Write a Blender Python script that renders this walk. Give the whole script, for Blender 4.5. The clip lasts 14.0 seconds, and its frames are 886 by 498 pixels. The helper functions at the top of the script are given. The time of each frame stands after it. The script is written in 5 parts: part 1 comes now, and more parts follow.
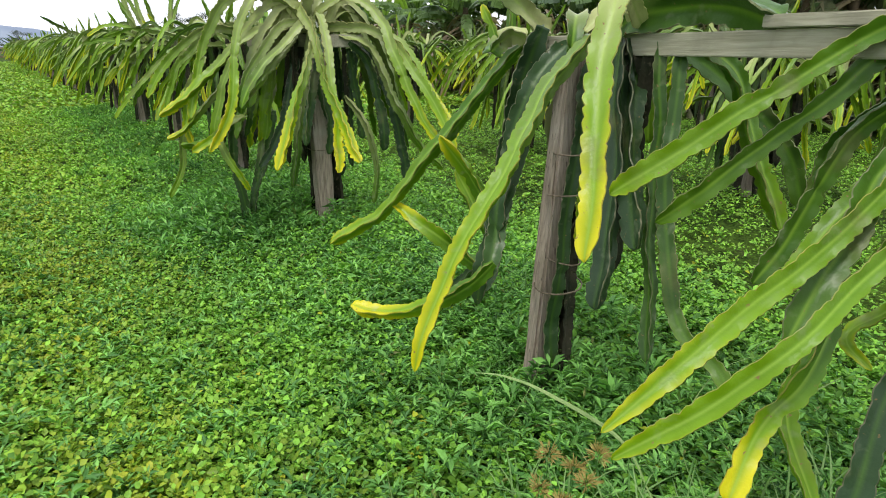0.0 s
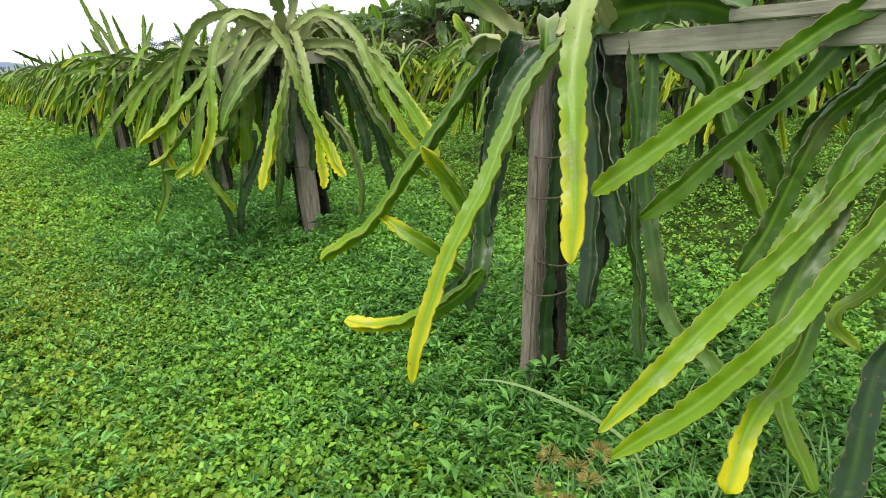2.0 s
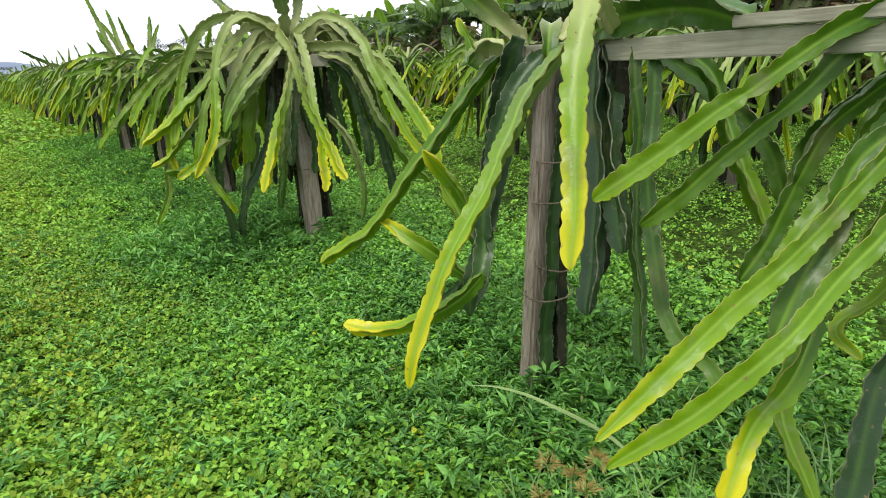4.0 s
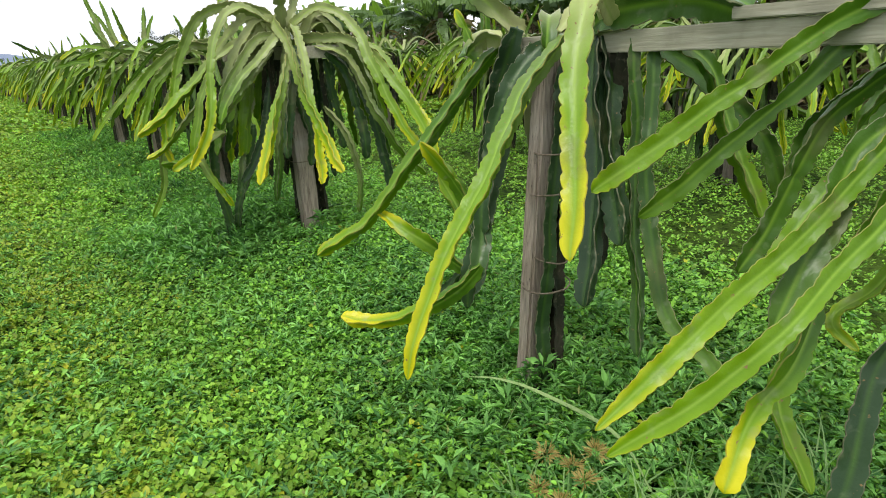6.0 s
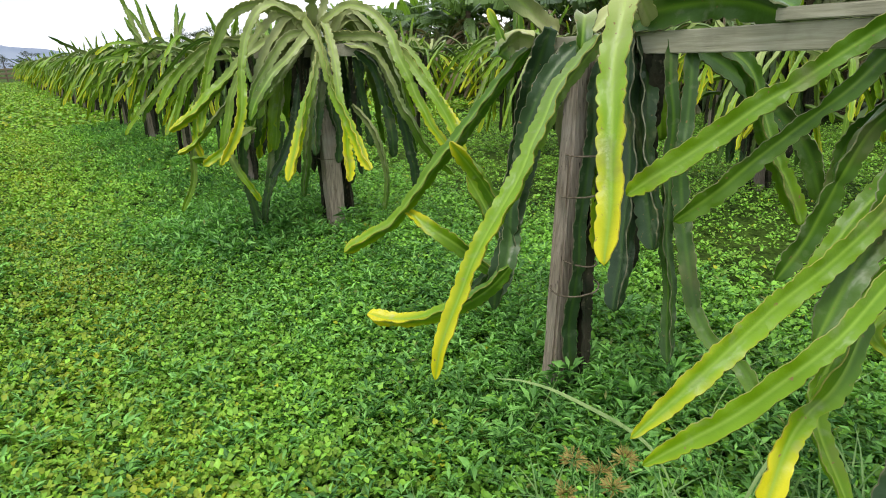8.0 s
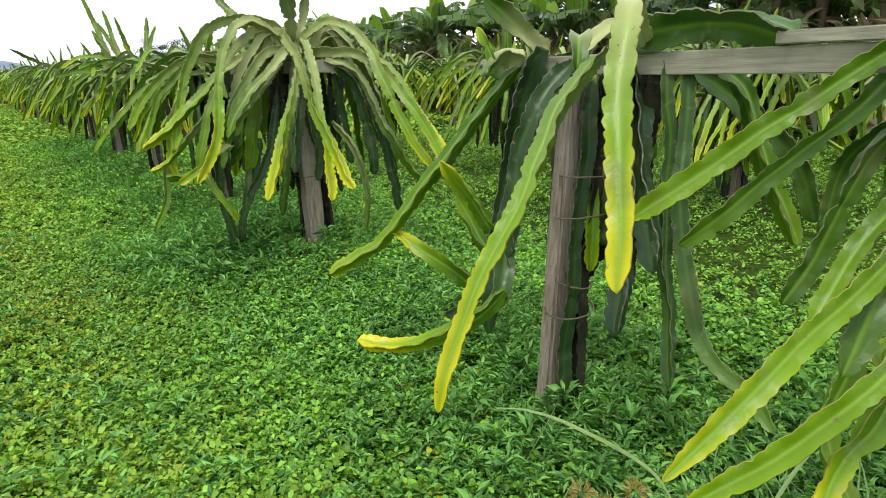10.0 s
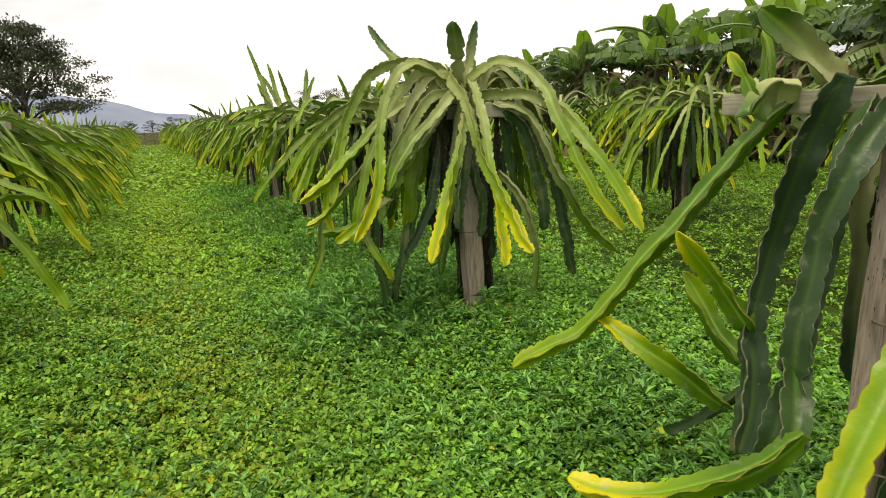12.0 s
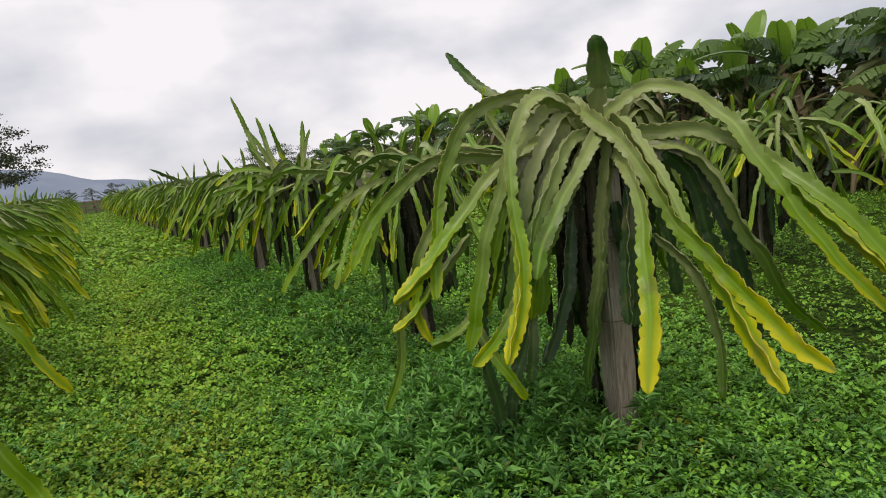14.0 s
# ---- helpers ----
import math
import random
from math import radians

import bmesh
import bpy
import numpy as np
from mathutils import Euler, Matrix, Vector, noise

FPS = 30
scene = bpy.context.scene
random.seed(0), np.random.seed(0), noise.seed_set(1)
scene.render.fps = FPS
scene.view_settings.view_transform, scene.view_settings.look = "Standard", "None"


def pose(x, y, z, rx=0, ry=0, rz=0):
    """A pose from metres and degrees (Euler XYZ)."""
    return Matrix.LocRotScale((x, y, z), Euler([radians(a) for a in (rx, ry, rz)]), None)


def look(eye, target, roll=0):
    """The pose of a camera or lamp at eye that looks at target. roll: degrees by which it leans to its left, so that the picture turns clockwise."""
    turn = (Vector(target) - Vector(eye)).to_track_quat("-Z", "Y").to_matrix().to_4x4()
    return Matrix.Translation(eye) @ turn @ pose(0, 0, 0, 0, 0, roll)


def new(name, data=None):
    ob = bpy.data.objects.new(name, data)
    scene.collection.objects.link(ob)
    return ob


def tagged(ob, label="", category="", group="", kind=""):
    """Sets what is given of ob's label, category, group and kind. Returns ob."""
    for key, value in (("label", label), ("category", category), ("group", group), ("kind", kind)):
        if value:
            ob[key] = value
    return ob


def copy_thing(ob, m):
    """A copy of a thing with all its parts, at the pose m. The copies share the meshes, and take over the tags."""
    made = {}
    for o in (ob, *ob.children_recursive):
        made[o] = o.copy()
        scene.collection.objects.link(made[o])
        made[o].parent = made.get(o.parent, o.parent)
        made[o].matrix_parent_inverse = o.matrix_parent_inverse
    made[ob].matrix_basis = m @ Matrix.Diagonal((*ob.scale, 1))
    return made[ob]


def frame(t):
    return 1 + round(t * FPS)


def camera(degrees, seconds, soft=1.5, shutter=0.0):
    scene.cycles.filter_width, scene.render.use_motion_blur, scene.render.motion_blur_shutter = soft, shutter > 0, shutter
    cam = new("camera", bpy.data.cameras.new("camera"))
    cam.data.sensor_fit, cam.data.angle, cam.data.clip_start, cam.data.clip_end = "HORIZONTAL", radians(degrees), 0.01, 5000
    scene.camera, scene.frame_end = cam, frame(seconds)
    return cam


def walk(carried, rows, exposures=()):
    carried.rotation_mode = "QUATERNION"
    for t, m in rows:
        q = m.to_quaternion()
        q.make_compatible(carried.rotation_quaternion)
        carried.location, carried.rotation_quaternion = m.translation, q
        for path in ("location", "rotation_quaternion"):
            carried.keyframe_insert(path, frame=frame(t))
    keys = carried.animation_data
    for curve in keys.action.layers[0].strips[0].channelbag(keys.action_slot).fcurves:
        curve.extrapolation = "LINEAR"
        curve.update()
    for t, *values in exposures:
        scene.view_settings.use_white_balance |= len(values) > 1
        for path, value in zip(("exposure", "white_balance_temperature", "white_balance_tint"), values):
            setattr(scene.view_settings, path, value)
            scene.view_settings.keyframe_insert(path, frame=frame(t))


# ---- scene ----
cam = camera(72.9, 14.0, soft=1.0)
PATH = [
    (0, (-1.59, -2.143, 1.473), (-0.687, -0.472, 0.847), 0.5),
    (0.5, (-1.617, -2.144, 1.492), (-0.734, -0.455, 0.886), -1.5),
    (1, (-1.605, -2.145, 1.495), (-0.64, -0.495, 0.907), -2.8),
    (1.5, (-1.581, -2.153, 1.484), (-0.641, -0.496, 0.877), -5.2),
    (2, (-1.587, -2.155, 1.493), (-0.653, -0.494, 0.884), -3.2),
    (2.5, (-1.572, -2.155, 1.487), (-0.549, -0.543, 0.892), -2.5),
    (3, (-1.577, -2.15, 1.488), (-0.567, -0.539, 0.868), -2.4),
    (3.5, (-1.572, -2.145, 1.481), (-0.668, -0.468, 0.872), -2.9),
    (3.7, (-1.569, -2.151, 1.491), (-0.647, -0.479, 0.896), -2.7),
    (6, (-1.582, -2.146, 1.481), (-0.644, -0.49, 0.866), -2.4),
    (6.5, (-1.573, -2.142, 1.476), (-0.631, -0.483, 0.876), -1.9),
    (7, (-1.601, -2.135, 1.475), (-0.781, -0.413, 0.875), -1.6),
    (7.2, (-1.598, -2.134, 1.48), (-0.734, -0.433, 0.881), -1.6),
    (9.3, (-1.614, -2.088, 1.474), (-0.727, -0.407, 0.853), -1.9),
    (9.5, (-1.601, -2.079, 1.469), (-0.652, -0.422, 0.873), -1.0),
    (10, (-1.647, -2.006, 1.502), (-0.682, -0.351, 0.928), -1.4),
    (10.5, (-1.619, -2.017, 1.516), (-0.684, -0.334, 0.973), -3.3),
    (11, (-1.494, -1.911, 1.546), (-0.751, -0.113, 1.08), -2.7),
    (11.5, (-1.434, -1.647, 1.54), (-0.951, 0.225, 1.029), -1.9),
    (12, (-1.622, -1.225, 1.526), (-1.031, 0.636, 1.094), -3.2),
    (12.5, (-1.817, -0.886, 1.535), (-1.204, 0.968, 1.103), -2.6),
    (13, (-1.929, -0.404, 1.561), (-1.339, 1.483, 1.264), -6.0),
    (13.5, (-2.028, -0.026, 1.573), (-1.395, 1.839, 1.225), -5.0),
    (14, (-2.154, 0.456, 1.657), (-1.399, 2.283, 1.358), -6.8),
]
walk(cam, [(t, look(eye, target, roll)) for t, eye, target, roll in PATH],
     exposures=[(0.0, 0.6, 6500, 10), (10.5, 0.58, 6500, 10), (11.5, 0.46, 7450, 12), (12.5, 0.4, 7800, 13), (13.0, 0.14, 7400, 14), (13.5, -0.06, 7000, 15), (14.0, -0.1, 6850, 15)])

# ---- world and light ----
world = bpy.data.worlds.new("overcast_sky")
scene.world = world
world.use_nodes = True
wn, wl = world.node_tree.nodes, world.node_tree.links
wn.clear()
w_out = wn.new("ShaderNodeOutputWorld")
w_bg = wn.new("ShaderNodeBackground")
w_sky = wn.new("ShaderNodeTexSky")
w_sky.sky_type, w_sky.sun_disc = "NISHITA", False
w_sky.sun_elevation, w_sky.sun_rotation = radians(62), radians(250)
w_dim = wn.new("ShaderNodeVectorMath")
w_dim.operation = "SCALE"
w_dim.inputs["Scale"].default_value = 0.1
w_co = wn.new("ShaderNodeTexCoord")
w_map = wn.new("ShaderNodeMapping")
w_map.inputs["Scale"].default_value = (1.6, 1.6, 3.2)
w_noise = wn.new("ShaderNodeTexNoise")
w_noise.inputs["Scale"].default_value, w_noise.inputs["Detail"].default_value = 2.2, 5.0
w_noise.inputs["Roughness"].default_value = 0.45
w_ramp = wn.new("ShaderNodeValToRGB")
w_ramp.color_ramp.elements[0].position, w_ramp.color_ramp.elements[1].position = 0.36, 0.58
w_ramp.color_ramp.elements[0].color = (0.66, 0.73, 0.84, 1)
w_ramp.color_ramp.elements[1].color = (1.16, 1.18, 1.23, 1)
w_mix = wn.new("ShaderNodeMix")
w_mix.data_type = "RGBA"
w_mix.inputs[0].default_value = 0.92
wl.new(w_co.outputs["Generated"], w_map.inputs["Vector"])
wl.new(w_map.outputs["Vector"], w_noise.inputs["Vector"])
wl.new(w_noise.outputs["Fac"], w_ramp.inputs["Fac"])
wl.new(w_sky.outputs["Color"], w_dim.inputs[0])
wl.new(w_dim.outputs["Vector"], w_mix.inputs[6])
wl.new(w_ramp.outputs["Color"], w_mix.inputs[7])
wl.new(w_mix.outputs[2], w_bg.inputs["Color"])
w_bg.inputs["Strength"].default_value = 0.88
wl.new(w_bg.outputs["Background"], w_out.inputs["Surface"])

sun_data = bpy.data.lights.new("sun", "SUN")
sun_data.energy, sun_data.angle, sun_data.color = 1.5, radians(12), (1.0, 0.97, 0.9)
sun = new("sun", sun_data)
sun.matrix_world = look((-4, -1, 14), (0, 2, 0))


# ---- materials ----
def material(name, rough=0.6, spec=0.5):
    m = bpy.data.materials.new(name)
    m.use_nodes = True
    b = m.node_tree.nodes["Principled BSDF"]
    b.inputs["Roughness"].default_value = rough
    b.inputs["Specular IOR Level"].default_value = spec
    return m, m.node_tree.nodes, m.node_tree.links, b


def node(nodes, kind, **sets):
    n = nodes.new(kind)
    for key, value in sets.items():
        n.inputs[key].default_value = value
    return n


def mix_rgb(nodes, links, fac, a, b, blend="MIX"):
    n = nodes.new("ShaderNodeMix")
    n.data_type, n.blend_type = "RGBA", blend
    for slot, v in ((0, fac), (6, a), (7, b)):
        if isinstance(v, (int, float)):
            n.inputs[slot].default_value = v
        elif isinstance(v, tuple):
            n.inputs[slot].default_value = (*v, 1)
        else:
            links.new(v, n.inputs[slot])
    return n.outputs[2]


def maprange(nodes, links, value, lo, hi, a=0.0, b=1.0):
    n = nodes.new("ShaderNodeMapRange")
    n.inputs[1].default_value, n.inputs[2].default_value = lo, hi
    n.inputs[3].default_value, n.inputs[4].default_value = a, b
    links.new(value, n.inputs[0])
    return n.outputs[0]


def noise_out(nodes, links, scale, detail=3.0, coord="Object", stretch=None):
    co = nodes.new("ShaderNodeTexCoord")
    n = node(nodes, "ShaderNodeTexNoise", Scale=scale, Detail=detail)
    if stretch:
        mp = nodes.new("ShaderNodeMapping")
        mp.inputs["Scale"].default_value = stretch
        links.new(co.outputs[coord], mp.inputs["Vector"])
        links.new(mp.outputs["Vector"], n.inputs["Vector"])
    else:
        links.new(co.outputs[coord], n.inputs["Vector"])
    return n.outputs["Fac"]


def bump(nodes, links, bsdf, height, strength, distance):
    b = nodes.new("ShaderNodeBump")
    b.inputs["Strength"].default_value, b.inputs["Distance"].default_value = strength, distance
    links.new(height, b.inputs["Height"])
    links.new(b.outputs["Normal"], bsdf.inputs["Normal"])


def make_stem_material():
    """Cactus skin: attribute grow holds (along the stem, valley to margin, yellowness, greyness); greyness also paints
    shaded stems dark.
    """
    m, n, l, b = material("cactus_skin", 0.38, 0.26)
    at = n.new("ShaderNodeAttribute")
    at.attribute_name = "grow"
    sep = n.new("ShaderNodeSeparateColor")
    l.new(at.outputs["Color"], sep.inputs["Color"])
    along, edge, yel = sep.outputs[0], sep.outputs[1], sep.outputs[2]
    grey = at.outputs["Alpha"]
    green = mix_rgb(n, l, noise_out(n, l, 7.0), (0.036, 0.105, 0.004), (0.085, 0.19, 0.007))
    # Grey-blue of older skin, darkened further to stand for stems in shade
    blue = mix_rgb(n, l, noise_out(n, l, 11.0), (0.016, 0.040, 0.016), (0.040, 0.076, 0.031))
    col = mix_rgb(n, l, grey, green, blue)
    # Paler valley line: light reflected off the face, put into the skin colour
    vale = n.new("ShaderNodeMath")
    vale.operation = "MULTIPLY"
    l.new(maprange(n, l, edge, 0.0, 0.34, 1.0, 0.0), vale.inputs[0])
    l.new(maprange(n, l, grey, 0.1, 0.8, 1.0, 0.25), vale.inputs[1])
    vale2 = n.new("ShaderNodeMath")
    vale2.operation = "MULTIPLY"
    l.new(vale.outputs[0], vale2.inputs[0])
    l.new(maprange(n, l, noise_out(n, l, 9.0), 0.3, 0.6, 0.5, 1.0), vale2.inputs[1])
    pale = mix_rgb(n, l, vale2.outputs[0], col, (0.13, 0.275, 0.018))
    # Pale older part: bleached skin plus sky sheen, both painted as colour
    bleach_sheen = n.new("ShaderNodeMath")
    bleach_sheen.operation = "MULTIPLY"
    l.new(maprange(n, l, along, 0.28, 0.85, 1.0, 0.0), bleach_sheen.inputs[0])
    pale_sheen = n.new("ShaderNodeAttribute")
    pale_sheen.attribute_name = "pale_sheen"
    l.new(pale_sheen.outputs["Fac"], bleach_sheen.inputs[1])
    pale = mix_rgb(n, l, bleach_sheen.outputs[0], pale, (0.46, 0.48, 0.20))
    fringe = maprange(n, l, edge, 0.0, 1.0, 0.72, 1.3)
    ripe = n.new("ShaderNodeMath")
    ripe.operation = "MULTIPLY"
    l.new(maprange(n, l, along, 0.25, 1.0), ripe.inputs[0])
    l.new(yel, ripe.inputs[1])
    rich = n.new("ShaderNodeMath")
    rich.operation = "MULTIPLY"
    l.new(ripe.outputs[0], rich.inputs[0])
    l.new(fringe, rich.inputs[1])
    lime = mix_rgb(n, l, maprange(n, l, rich.outputs[0], 0.09, 0.62, 0.0, 0.94), pale, (0.155, 0.285, 0.003))
    gold = mix_rgb(n, l, maprange(n, l, rich.outputs[0], 0.62, 1.1), lime, (0.52, 0.49, 0.007))
    # The same painted reflection again, laid over the yellow along the valley
    stripe = n.new("ShaderNodeMath")
    stripe.operation = "MULTIPLY"
    l.new(maprange(n, l, edge, 0.0, 0.22, 0.5, 0.0), stripe.inputs[0])
    l.new(maprange(n, l, grey, 0.1, 0.6, 1.0, 0.0), stripe.inputs[1])
    gold = mix_rgb(n, l, stripe.outputs[0], gold, (0.29, 0.42, 0.06))
    rim = mix_rgb(n, l, maprange(n, l, edge, 0.93, 1.0, 0.0, 0.85), gold, mix_rgb(n, l, maprange(n, l, yel, 0.2, 0.8), (0.22, 0.20, 0.12), (0.30, 0.23, 0.05)))
    spots = maprange(n, l, noise_out(n, l, 60.0, 2.0), 0.70, 0.76)
    col = mix_rgb(n, l, spots, rim, (0.20, 0.13, 0.05))
    scars = maprange(n, l, noise_out(n, l, 16.0, 5.0), 0.60, 0.72, 0.0, 0.28)
    col = mix_rgb(n, l, scars, col, (0.27, 0.29, 0.19))
    old = maprange(n, l, noise_out(n, l, 4.5, 5.0), 0.60, 0.70, 0.0, 0.45)
    col = mix_rgb(n, l, old, col, (0.15, 0.145, 0.055))
    l.new(col, b.inputs["Base Color"])
    bump(n, l, b, noise_out(n, l, 45.0, 4.0), 0.35, 0.006)
    return m


def make_old_stem_material():
    """Old corky trunk of the cactus, dark green going brown."""
    m, n, l, b = material("old_cactus_trunk", 0.75, 0.2)
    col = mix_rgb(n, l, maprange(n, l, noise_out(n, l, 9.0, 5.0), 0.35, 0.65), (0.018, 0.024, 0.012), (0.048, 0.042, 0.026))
    col = mix_rgb(n, l, maprange(n, l, noise_out(n, l, 40.0), 0.60, 0.72), col, (0.13, 0.11, 0.07))
    l.new(col, b.inputs["Base Color"])
    bump(n, l, b, noise_out(n, l, 60.0, 4.0), 0.5, 0.01)
    return m


def make_timber_material():
    m, n, l, b = material("weathered_timber", 0.85, 0.2)
    grain = noise_out(n, l, 14.0, 6.0, stretch=(6.0, 6.0, 0.5))
    col = mix_rgb(n, l, maprange(n, l, grain, 0.3, 0.7), (0.19, 0.15, 0.115), (0.40, 0.33, 0.26))
    col = mix_rgb(n, l, maprange(n, l, noise_out(n, l, 3.0, 3.0), 0.45, 0.7, 0.0, 0.6), col, (0.44, 0.41, 0.36))
    crack = maprange(n, l, noise_out(n, l, 22.0, 2.0, stretch=(9.0, 9.0, 0.35)), 0.66, 0.72)
    col = mix_rgb(n, l, crack, col, (0.04, 0.03, 0.022))
    l.new(col, b.inputs["Base Color"])
    bump(n, l, b, grain, 0.6, 0.008)
    return m


def make_beam_material():
    m, n, l, b = material("grey_sawn_board", 0.85, 0.2)
    grain = noise_out(n, l, 12.0, 6.0, stretch=(7.0, 0.4, 7.0))
    col = mix_rgb(n, l, maprange(n, l, grain, 0.3, 0.7), (0.30, 0.285, 0.20), (0.43, 0.41, 0.31))
    stain = maprange(n, l, noise_out(n, l, 5.0, 4.0), 0.5, 0.72, 0.0, 0.7)
    col = mix_rgb(n, l, stain, col, (0.15, 0.14, 0.10))
    l.new(col, b.inputs["Base Color"])
    bump(n, l, b, grain, 0.5, 0.006)
    return m


def make_leaf_material(name, dark, light, old, trans=0.2, rough=0.42):
    """Thin leaves: attribute tint holds (random, dryness)."""
    m, n, l, b = material(name, rough, 0.2)
    at = n.new("ShaderNodeAttribute")
    at.attribute_name = "tint"
    sep = n.new("ShaderNodeSeparateColor")
    l.new(at.outputs["Color"], sep.inputs["Color"])
    col = mix_rgb(n, l, sep.outputs[0], dark, light)
    col = mix_rgb(n, l, sep.outputs[1], col, old)
    col = mix_rgb(n, l, maprange(n, l, noise_out(n, l, 30.0), 0.4, 0.7, 0.0, 0.25), col, dark)
    l.new(col, b.inputs["Base Color"])
    tr = n.new("ShaderNodeBsdfTranslucent")
    bright = mix_rgb(n, l, 1.0, col, (1.5, 1.6, 0.9), "MULTIPLY")
    l.new(bright, tr.inputs["Color"])
    mix = n.new("ShaderNodeMixShader")
    mix.inputs[0].default_value = trans
    l.new(b.outputs[0], mix.inputs[1])
    l.new(tr.outputs[0], mix.inputs[2])
    l.new(mix.outputs[0], n["Material Output"].inputs["Surface"])
    return m


def make_ground_material():
    m, n, l, b = material("weedy_soil", 0.95, 0.1)
    fine = noise_out(n, l, 26.0, 6.0)
    big = noise_out(n, l, 0.45, 4.0)
    col = mix_rgb(n, l, maprange(n, l, fine, 0.35, 0.65), (0.008, 0.016, 0.004), (0.045, 0.09, 0.010))
    col = mix_rgb(n, l, maprange(n, l, big, 0.4, 0.65, 0.0, 0.4), col, (0.11, 0.18, 0.022))
    soil = maprange(n, l, noise_out(n, l, 1.9, 6.0), 0.62, 0.72, 0.0, 0.5)
    col = mix_rgb(n, l, soil, col, (0.09, 0.075, 0.04))
    l.new(col, b.inputs["Base Color"])
    bump(n, l, b, fine, 0.8, 0.06)
    return m


def make_plain(name, a, c, scale, rough=0.8):
    m, n, l, b = material(name, rough, 0.2)
    l.new(mix_rgb(n, l, maprange(n, l, noise_out(n, l, scale, 5.0), 0.35, 0.65), a, c), b.inputs["Base Color"])
    return m


STEM = make_stem_material()
TRUNK = make_old_stem_material()
TIMBER = make_timber_material()
BOARD = make_beam_material()
GROUND = make_ground_material()
COVER = make_leaf_material("broad_weed_leaf", (0.011, 0.070, 0.006), (0.28, 0.61, 0.07), (0.46, 0.46, 0.03), 0.13)
FEATHER = make_leaf_material("feathery_weed_leaf", (0.014, 0.085, 0.020), (0.30, 0.62, 0.14), (0.24, 0.24, 0.07))
BLADE = make_leaf_material("grass_blade", (0.08, 0.20, 0.04), (0.30, 0.44, 0.17), (0.36, 0.30, 0.13))
BANANA = make_leaf_material("banana_leaf", (0.085, 0.13, 0.075), (0.21, 0.36, 0.035), (0.24, 0.16, 0.10), 0.25, 0.32)
PSEUDO = make_plain("banana_trunk", (0.05, 0.042, 0.024), (0.13, 0.095, 0.055), 6.0)
BARK = make_plain("tree_bark", (0.05, 0.04, 0.03), (0.11, 0.09, 0.07), 3.0)
CROWN = make_leaf_material("far_tree_leaf", (0.035, 0.045, 0.026), (0.08, 0.10, 0.055), (0.10, 0.085, 0.05), 0.15)
# Distance haze is mixed straight into the ridge's blue-grey colour
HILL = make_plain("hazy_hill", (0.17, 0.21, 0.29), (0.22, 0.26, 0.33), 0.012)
WIRE = make_plain("rusty_wire", (0.10, 0.075, 0.05), (0.22, 0.18, 0.13), 60.0, 0.6)
SEED = make_plain("dry_seed_head", (0.22, 0.17, 0.04), (0.36, 0.29, 0.09), 30.0)
FENCE = make_plain("far_fence_wood", (0.16, 0.12, 0.08), (0.27, 0.21, 0.15), 1.0)


# ---- ground shape and row lines ----
SKEW = 0.134
ROW_LEFT, ROW_MAIN, ROW_RIGHT, ROW_FAR = -3.6, 0.49, 4.7, 8.9
BANANA_LINE = 12.0
PROFILE_U = (-40, -5.0, -3.6, -3.0, -2.5, -2.1, -1.5, -0.9, -0.5, -0.05, 0.2, 0.49, 1.5, 2.6, 4.0, 40)
PROFILE_Z = (0.25, 0.25, 0.2, 0.05, -0.09, -0.2, -0.30, -0.31, -0.27, -0.20, -0.12, -0.08, -0.11, -0.12, 0.0, 0.0)


def ground_height(x, y):
    """Beds stand proud of the lane; further off the lane flattens out."""
    x, y = np.asarray(x, float), np.asarray(y, float)
    z = np.interp(x + SKEW * y, PROFILE_U, PROFILE_Z)
    k = np.clip((y - 6.0) / 12.0, 0, 1)
    k = 1 - 0.75 * k * k * (3 - 2 * k)
    rough = 0.02 * np.sin(x * 2.3 + 0.7 * y) * np.sin(y * 1.9 - 0.4 * x)
    return z * k + rough


def row_x(row, y):
    return row - SKEW * y


# ---- building helpers ----
def part(name, bm, mat, parent=None, label=""):
    """One bmesh, or (verts, faces), as a mesh object under a thing or a part."""
    me = bpy.data.meshes.new(name)
    if isinstance(bm, tuple):
        me.from_pydata(*[v.tolist() if hasattr(v, "tolist") else v for v in (bm[0], [], bm[1])])
    else:
        bm.to_mesh(me)
        bm.free()
    me.materials.append(mat)
    ob = new(name, me)
    ob.parent = parent
    if label:
        ob["label"] = label
    return ob


def smooth(ob):
    ob.data.polygons.foreach_set("use_smooth", np.ones(len(ob.data.polygons), bool))
    return ob


def colour_points(me, name, rgba):
    layer = me.color_attributes.new(name, "FLOAT_COLOR", "POINT")
    layer.data.foreach_set("color", np.asarray(rgba, np.float32).ravel())


def curve_points(ctrl, step):
    """A smooth run through the control points, evenly spaced."""
    c = np.array(ctrl, float)
    c = np.vstack([2 * c[0] - c[1], c, 2 * c[-1] - c[-2]])
    out = []
    for i in range(1, len(c) - 2):
        t = np.linspace(0, 1, 24, endpoint=False)[:, None]
        a, b, d, e = c[i - 1], c[i], c[i + 1], c[i + 2]
        out.append(0.5 * (2 * b + (d - a) * t + (2 * a - 5 * b + 4 * d - e) * t ** 2 + (3 * b - a - 3 * d + e) * t ** 3))
    p = np.vstack([*out, c[-2][None]])
    s = np.concatenate([[0], np.cumsum(np.linalg.norm(np.diff(p, axis=0), axis=1))])
    k = max(6, int(s[-1] / step))
    u = np.linspace(0, s[-1], k)
    return np.stack([np.interp(u, s, p[:, i]) for i in range(3)], 1), u


